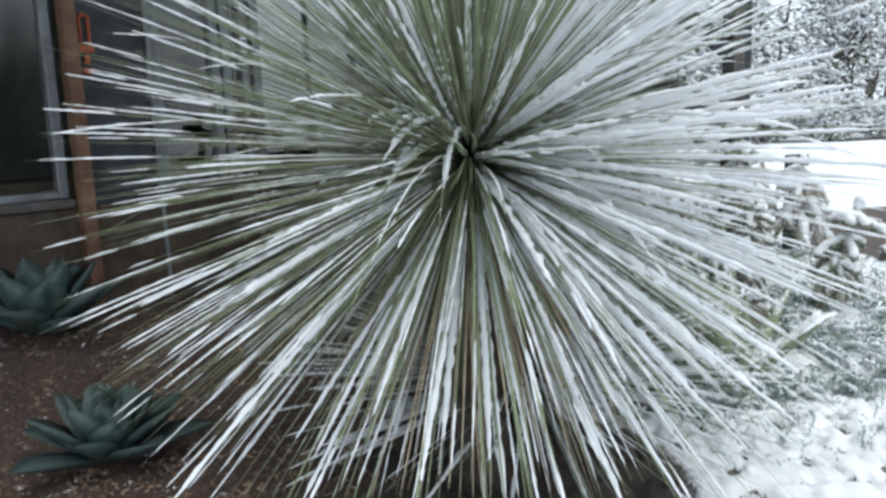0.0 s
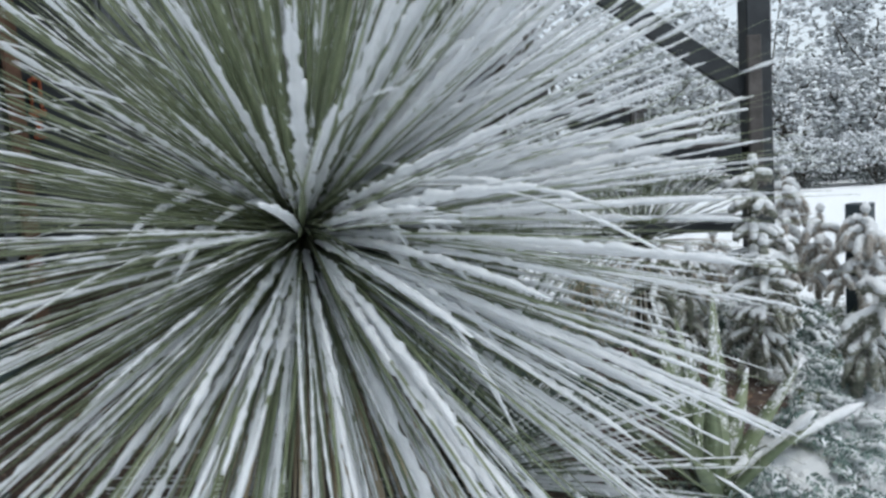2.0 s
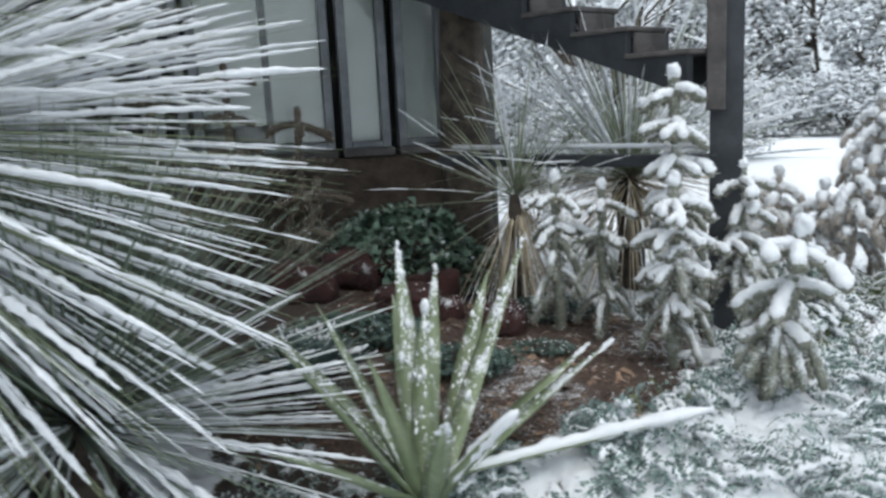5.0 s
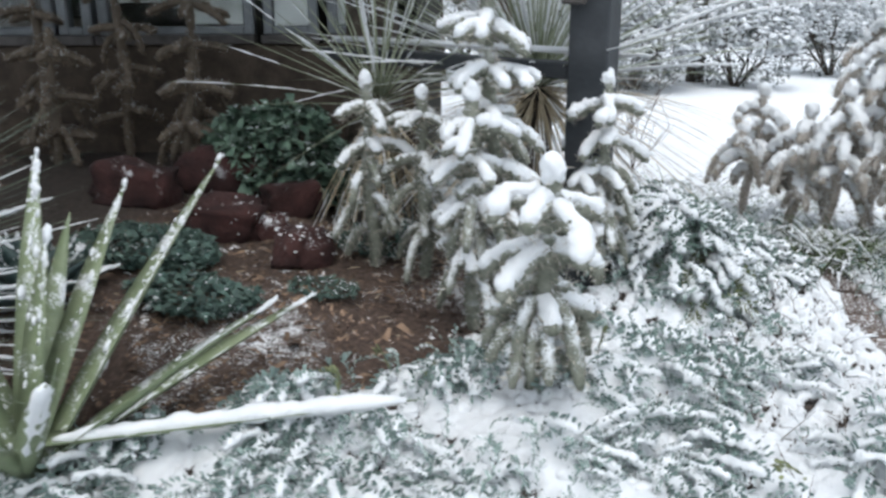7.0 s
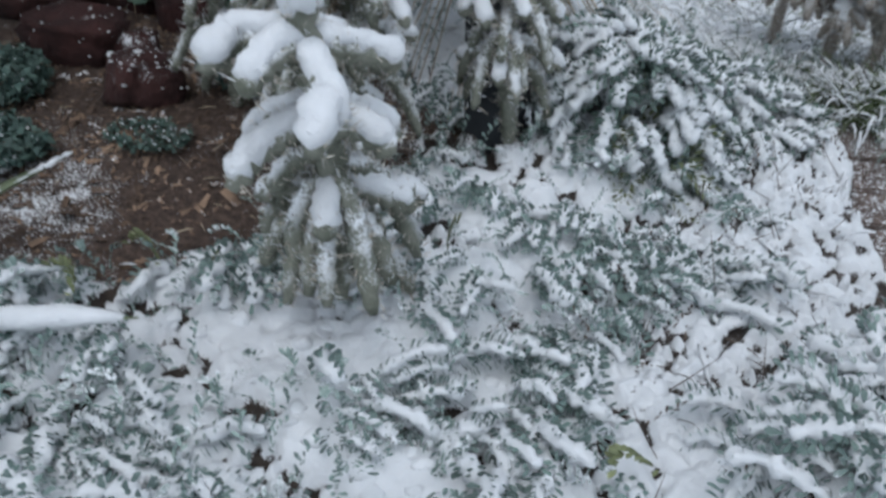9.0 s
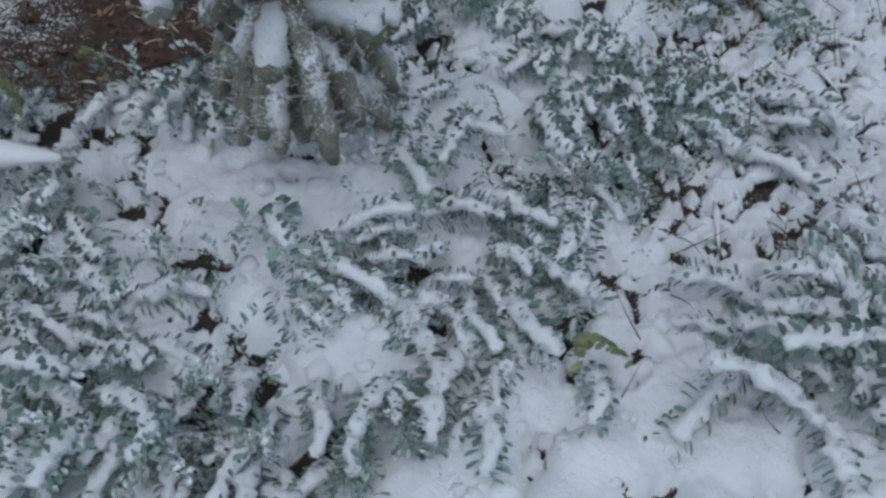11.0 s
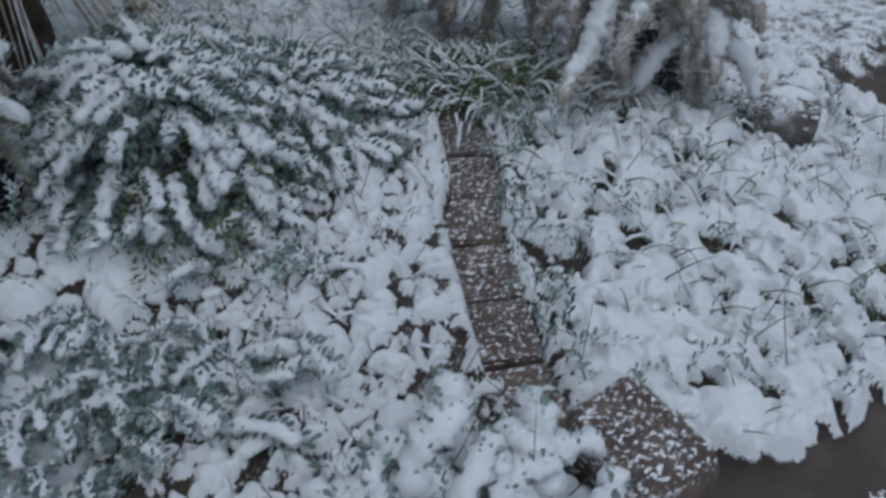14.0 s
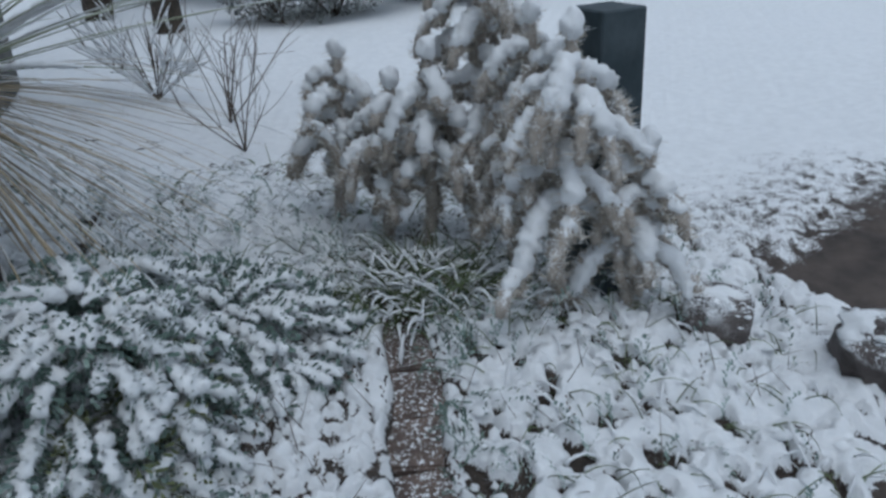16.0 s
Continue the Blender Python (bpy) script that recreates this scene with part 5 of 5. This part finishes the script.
carpet("sprigs", sprig_shape(12, 0.06, 0.013, 7), 2000, lambda x, y: np.maximum(beside(x, y), step(2.5, 2.35, x) * (1 - mulch(x, y)) * (1 - shelter(x, y))) * (snowiness(x, y) < 0.42) * (1 - paved(x, y)) * (1 - lawn(x, y)), AREA, 0.012, [SPRIG], "dark green leaves showing in the hollows of the snow", 106, lean=0.5)
carpet("sprigs", sprig_shape(14, 0.07, 0.013, 9), 260, lambda x, y: step(0.055, 0.075, x - np.interp(y, EDGING_Y, EDGING_X)) * step(0.17, 0.1, x - np.interp(y, EDGING_Y, EDGING_X)) * step(4.4, 4.6, y) * step(5.6, 5.4, y), (2.4, 3.4, 4.4, 5.7), 0.012, [MOUNDLEAF], "dark green leaves along the edging stones", 108, lean=0.6)
carpet("dead_leaves", sprig_shape(8, 0.05, 0.010, 8), 420, lambda x, y: step(2.2, 2.4, x) * (1 - beside(x, y)) * (snowiness(x, y) < 0.42) * (1 - paved(x, y)) * (1 - lawn(x, y)), AREA, 0.012, [TWIG], "brown frosted dead leaves in the hollows of the snow", 107, lean=0.6)


def crumbs(name, count, density, area, size, lift, seed, label, squash=0.55):
    x, y, r = bed_points(count, density, *area, seed)
    z = surface(x, y) + lift
    g = Geo()
    v, f = BALLS[2]
    v = v * (1 + 0.35 * (r.random((len(v), 1)) - 0.5))
    s = size * np.minimum(2.0, r.lognormal(0, 0.4, (len(x), 1))) * np.stack([r.uniform(0.8, 1.6, len(x)), r.uniform(0.7, 1.1, len(x)), r.uniform(0.5, 0.9, len(x)) * squash * 1.5], -1)
    scatter(g, v, f, np.stack([x, y, z], -1), s, r.uniform(0, 6.283, len(x)), 0, r.normal(0, 0.25, len(x)))
    ob = part(name, g, [SNOW])
    return tagged(ob, label, "snow", kind="stuff")


crumbs("snow_clumps", 1500, lambda x, y: (snowiness(x, y) > 0.38) * (1 - paved(x, y)) * (1 - lawn(x, y)) * (1 - edging(x, y)) * (1 - mulch(x, y)), AREA, 0.012, -0.002, 111, "small clumps of fresh snow caught on low plants", 0.5)


crumbs("snow_crumbs", 2600, lambda x, y: paved(x, y) * (4.287 + 0.82 * (x - 3.216) > y) * step(0.5, 0.65, fluff(x, y, 0.05, 44) + 0.1), (3.1, 3.9, 3.9, 4.6), 0.0024, 0.0, 112, "crumbs of snow and frost on the wet paving", 0.5)


# ---- grass and stalks ----
def blades(name, count, density, area, length, width, mats, label, seed, rise=(0.4, 1.3), snow=0.0, fall=(0.5, 1.2)):
    global rng
    keep, rng = rng, np.random.default_rng(seed)
    x, y, r = bed_points(count, density, *area, seed)
    z = np.maximum(lie(x, y), surface(x, y) - 0.03)
    g = Geo()
    for px, py, pz in zip(x, y, z):
        a, el = r.uniform(0, 6.283), length * r.uniform(0.6, 1.35)
        t = np.linspace(0, 1, 6)[:, None]
        up, down = r.uniform(*rise), r.uniform(*fall)
        p = np.array((px, py, pz)) + np.array((math.cos(a), math.sin(a), 0)) * el * t * (1 - 0.25 * t) + np.array((0, 0, 1.0)) * el * (up * t - down * t**2)
        g.tube(p, width * np.array((1, 1, 0.9, 0.7, 0.5, 0.2)), 3, 0)
        if r.random() < snow:
            snow_ridge(g, p, width * 0.9 + 0.0025, 0.15, 0.95, 1, 4, 0.4, 0.6)
    rng = keep
    return tagged(part(name, g, mats), label, "grass", kind="stuff")


blades("grass", 1100, lambda x, y: np.exp(-(((x - 2.66) / 0.17) ** 2 + ((y - 5.64) / 0.13) ** 2)), (2.35, 2.97, 5.38, 5.95), 0.19, 0.0026, [GRASS, SNOW], "green frosted grass tufts under the chollas", 121, snow=0.35)
blades("grass", 520, lambda x, y: step(2.85, 3.0, x) * (1 - paved(x, y)) * step(4.5, 5.4, y), (2.8, 3.7, 4.4, 5.8), 0.13, 0.0019, [GRASS, SNOW], "frosted grass poking through the snow", 122, snow=0.55)
blades("grass", 1000, lambda x, y: step(5.3, 5.6, y) * step(7.0, 6.3, y) * step(2.75, 2.4, x), (1.5, 2.8, 5.2, 7.0), 0.14, 0.0022, [GRASS, SNOW], "pale frosted grass in the snow", 123, snow=0.7)
blades("dead_stalks", 130, lambda x, y: step(2.2, 2.6, x) * (1 - paved(x, y)), (2.1, 3.6, 3.7, 5.8), 0.10, 0.0012, [TWIG, SNOW], "thin brown stalks standing in the snow", 124, (0.7, 1.6), 0.0, (0.0, 0.7))
blades("dead_stalks", 120, lambda x, y: np.exp(-(((x - 2.65) / 0.18) ** 2 + ((y - 4.35) / 0.25) ** 2)), (2.3, 3.0, 3.8, 4.9), 0.12, 0.0028, [TWIG, SNOW], "bent brown stems carrying snow", 125, (0.2, 0.7), 0.85, (0.2, 0.8))
blades("dead_stalks", 90, lambda x, y: (mulch(x, y) > 0.4), (0.4, 1.9, 3.6, 4.7), 0.05, 0.0016, [DEAD, SNOW], "straw bits lying on the mulch", 126, (0.05, 0.3), 0.1, (0.05, 0.3))

blades("dead_stalks", 90, lambda x, y: (np.hypot((x - 0.36) / 0.5, (y - 5.0) / 0.25) < 1), (-0.2, 0.9, 4.7, 5.4), 0.26, 0.0026, [DEAD, SNOW], "curled dry straw leaves round the dark bush", 127, (0.8, 1.6), 0.0, (0.9, 1.7))

# ---- wood chips on the mulch ----
x, y, r = bed_points(14000, lambda x, y: mulch(x, y) ** 2 * np.where(x > 0.4, 1, 0.8), -2.6, 2.0, 2.0, 4.9, 131)
chip = np.array([(-1, -0.4, 0), (1, -0.3, 0.1), (0.9, 0.4, 0), (-0.8, 0.35, 0.15), (0.1, 0, 0.35)])
g = Geo()
scatter(g, chip, [(0, 1, 4), (1, 2, 4), (2, 3, 4), (3, 0, 4)], np.stack([x, y, surface(x, y) + 0.002], -1), 0.0085 * r.lognormal(0, 0.45, (len(x), 1)), r.uniform(0, 6.28, len(x)), 0, r.normal(0, 0.3, len(x)))
CHIP = plain("wood_chip", (0.05, 0.032, 0.024), (0.245, 0.165, 0.117), 6, 0.9, 0.0, each=0.85, dust=0.05)
tagged(part("wood_chips", g, [CHIP], smooth=False), "brown wood chips covering the soil", "mulch", kind="stuff")


# ---- row of edging stones ----
def edging_row():
    ob = thing("stone_edging", (2.75, 5.0, 0), "row of brown edging stones dusted with snow", "edging", kind="structure")
    r = np.random.default_rng(9)
    ys = np.arange(5.58, 4.45, -0.165)
    for k, yy in enumerate(ys):
        xx = float(np.interp(yy - 0.08, EDGING_Y, EDGING_X))
        x2 = xx + 0.5 * float(np.interp(yy - 0.16, EDGING_Y, EDGING_X) - np.interp(yy, EDGING_Y, EDGING_X)) * 0.94 * 2
        way = math.atan2(x2 - xx, 0.15)
        bm = bmesh.new()
        bmesh.ops.create_cube(bm, size=1)
        bmesh.ops.scale(bm, vec=(0.132, 0.1765, 0.09), verts=bm.verts)
        bmesh.ops.bevel(bm, geom=bm.edges[:] + bm.verts[:], offset=0.006, segments=2, affect="EDGES")
        for v in bm.verts:
            v.co += Vector(r.normal(0, 0.0016, 3))
        me = bpy.data.meshes.new("stone")
        bm.to_mesh(me)
        bm.free()
        me.materials.append(BRICK)
        s = part("stone", me, None, ob)
        s.location = (xx - 2.75, yy - 0.08 - 5.0, float(lie(np.array([xx]), np.array([yy - 0.08]))[0]) - 0.054 + r.normal(0, 0.0015))
        fall = lie(np.array([xx, xx]), np.array([yy, yy - 0.16]))
        s.rotation_euler = (math.atan2(fall[0] - fall[1], 0.16) + r.normal(0, 0.006), r.normal(0, 0.012), way + r.normal(0, 0.015))
    g = Geo()
    v, f = BALLS[3]
    p = np.sign(v) * np.abs(v) ** 0.45 * np.array((0.1, 0.082, 0.08))
    p *= 1 + 0.05 * np.sin(v @ r.normal(0, 3, 3))[:, None] + 0.035 * lumps(p, 0.07)[:, None] + 0.015 * lumps(p, 0.02)[:, None]
    g.add(p, f)
    s = part("end_stone", g, [BRICK], ob, "larger red-brown end stone")
    s.location, s.rotation_euler = (3.16 - 2.75, 4.385 - 5.0, -0.01), (0.08, 0.05, -0.75)


edging_row()

# ---- beyond the bed: shrubs, hedge, trees ----
def shrub(name, at, size, leaves, leaf, mat, label, seed, snow, flake, group):
    z = floor_z(*at)
    ob = thing(name, (at[0], at[1], z), label, "shrub", group)
    r = np.random.default_rng(seed)
    g = Geo()
    for _ in range(6):
        branch(g, None, (0, 0, -0.05), (r.normal(0, 0.5), r.normal(0, 0.5), 1.0), size[2] * 1.0, 0.02 * size[2] + 0.01, 1, r)
    tagged(part("woody_base", g, [BARK], ob), kind="stuff")
    g = Geo()
    leafy(g, (0, 0, size[2] * 0.95), size, leaves, leaf, 0, snow, 1, flake, seed)
    tagged(part("crown", g, [mat, SNOW], ob), kind="stuff")
    return ob


r = np.random.default_rng(51)
for k in range(13):
    x = -4.0 + 1.75 * k
    shrub("hedge_shrub", (x, 20.8 + r.normal(0, 0.3)), (1.25, 0.9, r.uniform(0.55, 0.75)), 3800, 0.08, HAZYHEDGE, "clipped dark hedge shrub frosted with snow", 200 + k, 0.65, 0.055, "hedge across the lawn")
for k in range(10):
    x = -6.0 + 2.9 * k
    shrub("evergreen", (x + r.normal(0, 0.5), 24.5 + r.normal(0, 0.9)), (2.0, 1.6, r.uniform(1.7, 2.6)), 2800, 0.15, HAZYHEDGE, "tall dark evergreen laden with snow", 230 + k, 0.6, 0.10, "evergreens behind the hedge")
for k in range(9):
    shrub("evergreen", (-9.0 + 3.6 * k + r.normal(0, 0.5), 29.0 + r.normal(0, 0.9)), (2.6, 1.8, r.uniform(3.0, 4.4)), 2600, 0.2, HAZYHEDGE, "tall haze-greyed evergreen laden with snow far behind the lawn", 245 + k, 0.6, 0.13, "evergreens behind the hedge")
for k, (x, y, s) in enumerate(((0.3, 11.2, 0.7), (1.2, 12.2, 0.7), (-0.9, 12.4, 0.9), (2.1, 14.5, 0.8), (-2.6, 12.6, 1.0), (-0.1, 13.6, 1.0), (-1.7, 14.0, 1.1))):
    shrub("snowy_shrub", (x, y), (s, s * 0.8, s * 0.75), 3200, 0.05, HAZYHEDGE, "dark shrub almost buried in snow behind the stair", 260 + k, 0.6, 0.04, "snowy shrubs behind the bed")


def bare_tree(at, height, radius, label, seed, depth=3, snowy=True, lean=(0, 0)):
    z = floor_z(*at)
    ob = thing("bare_tree", (at[0], at[1], z), label, "tree", "bare trees")
    r = np.random.default_rng(seed)
    global rng
    keep, rng = rng, np.random.default_rng(seed)
    g, sn = Geo(), Geo()
    top = np.array((lean[0], lean[1], height * 0.45))
    g.tube([(0, 0, -0.1), top * 0.33 + r.normal(0, 0.02, 3), top * 0.7 + r.normal(0, 0.03, 3), top], radius * np.array((1.25, 1.0, 0.9, 0.75)), 9, 0, jitter=0.1)
    part("trunk", g, [BARK], ob)
    g = Geo()
    for k in range(6):
        a = k * 2.4 + seed
        branch(g, sn if snowy else None, top * r.uniform(0.6, 1.0), (math.cos(a) * 0.8, math.sin(a) * 0.8, r.uniform(0.4, 1.1)), height * r.uniform(0.3, 0.45), radius * 0.45, depth - 1, r)
    tagged(part("limb_mass", g, [BARK], ob), kind="stuff")
    if sn.n:
        tagged(part("snow_cover", sn, [SNOW], ob), kind="stuff")
    rng = keep
    return ob


for k, (x, y, h, rad) in enumerate(((-0.85, 10.2, 4.2, 0.11), (-2.1, 11.0, 4.6, 0.13), (0.72, 12.4, 4.2, 0.09), (-0.3, 14.5, 5.0, 0.1))):
    bare_tree((x, y), h, rad, "bare dark-barked tree with snow along its branches", 300 + k)
shrub("snowy_shrub", (0.0, 10.7), (0.62, 0.4, 0.3), 1600, 0.05, HAZYHEDGE, "dark low shrub beside the bare trees", 275, 0.25, 0.03, "snowy shrubs behind the bed")


def twig_shrub(at, height, stems, label, seed, snowy=False):
    z = floor_z(*at)
    ob = thing("twig_shrub", (at[0], at[1], z), label, "shrub", "leafless twig shrubs")
    r = np.random.default_rng(seed)
    for k in range(stems):
        g = Geo()
        sn = Geo()
        branch(g, sn if snowy else None, (0, 0, 0), (r.normal(0, 0.7 if snowy else 0.5), r.normal(0, 0.3), 1.0), height * r.uniform(0.6, 1.0), 0.005 if snowy else 0.0035, 1, r)
        twig = part("twig", g, [TWIG], ob)
        if sn.n:
            part("snow_on_twig", sn, [SNOW], twig)


twig_shrub((1.15, 7.35), 0.62, 8, "leafless brown shrub with thin upright twigs in the snow", 281)
twig_shrub((1.45, 6.9), 0.45, 7, "leafless brown shrub with thin upright twigs in the snow", 282)
twig_shrub((0.5, 7.75), 0.5, 22, "small spreading twiggy shrub with snow on every twig", 283, True)
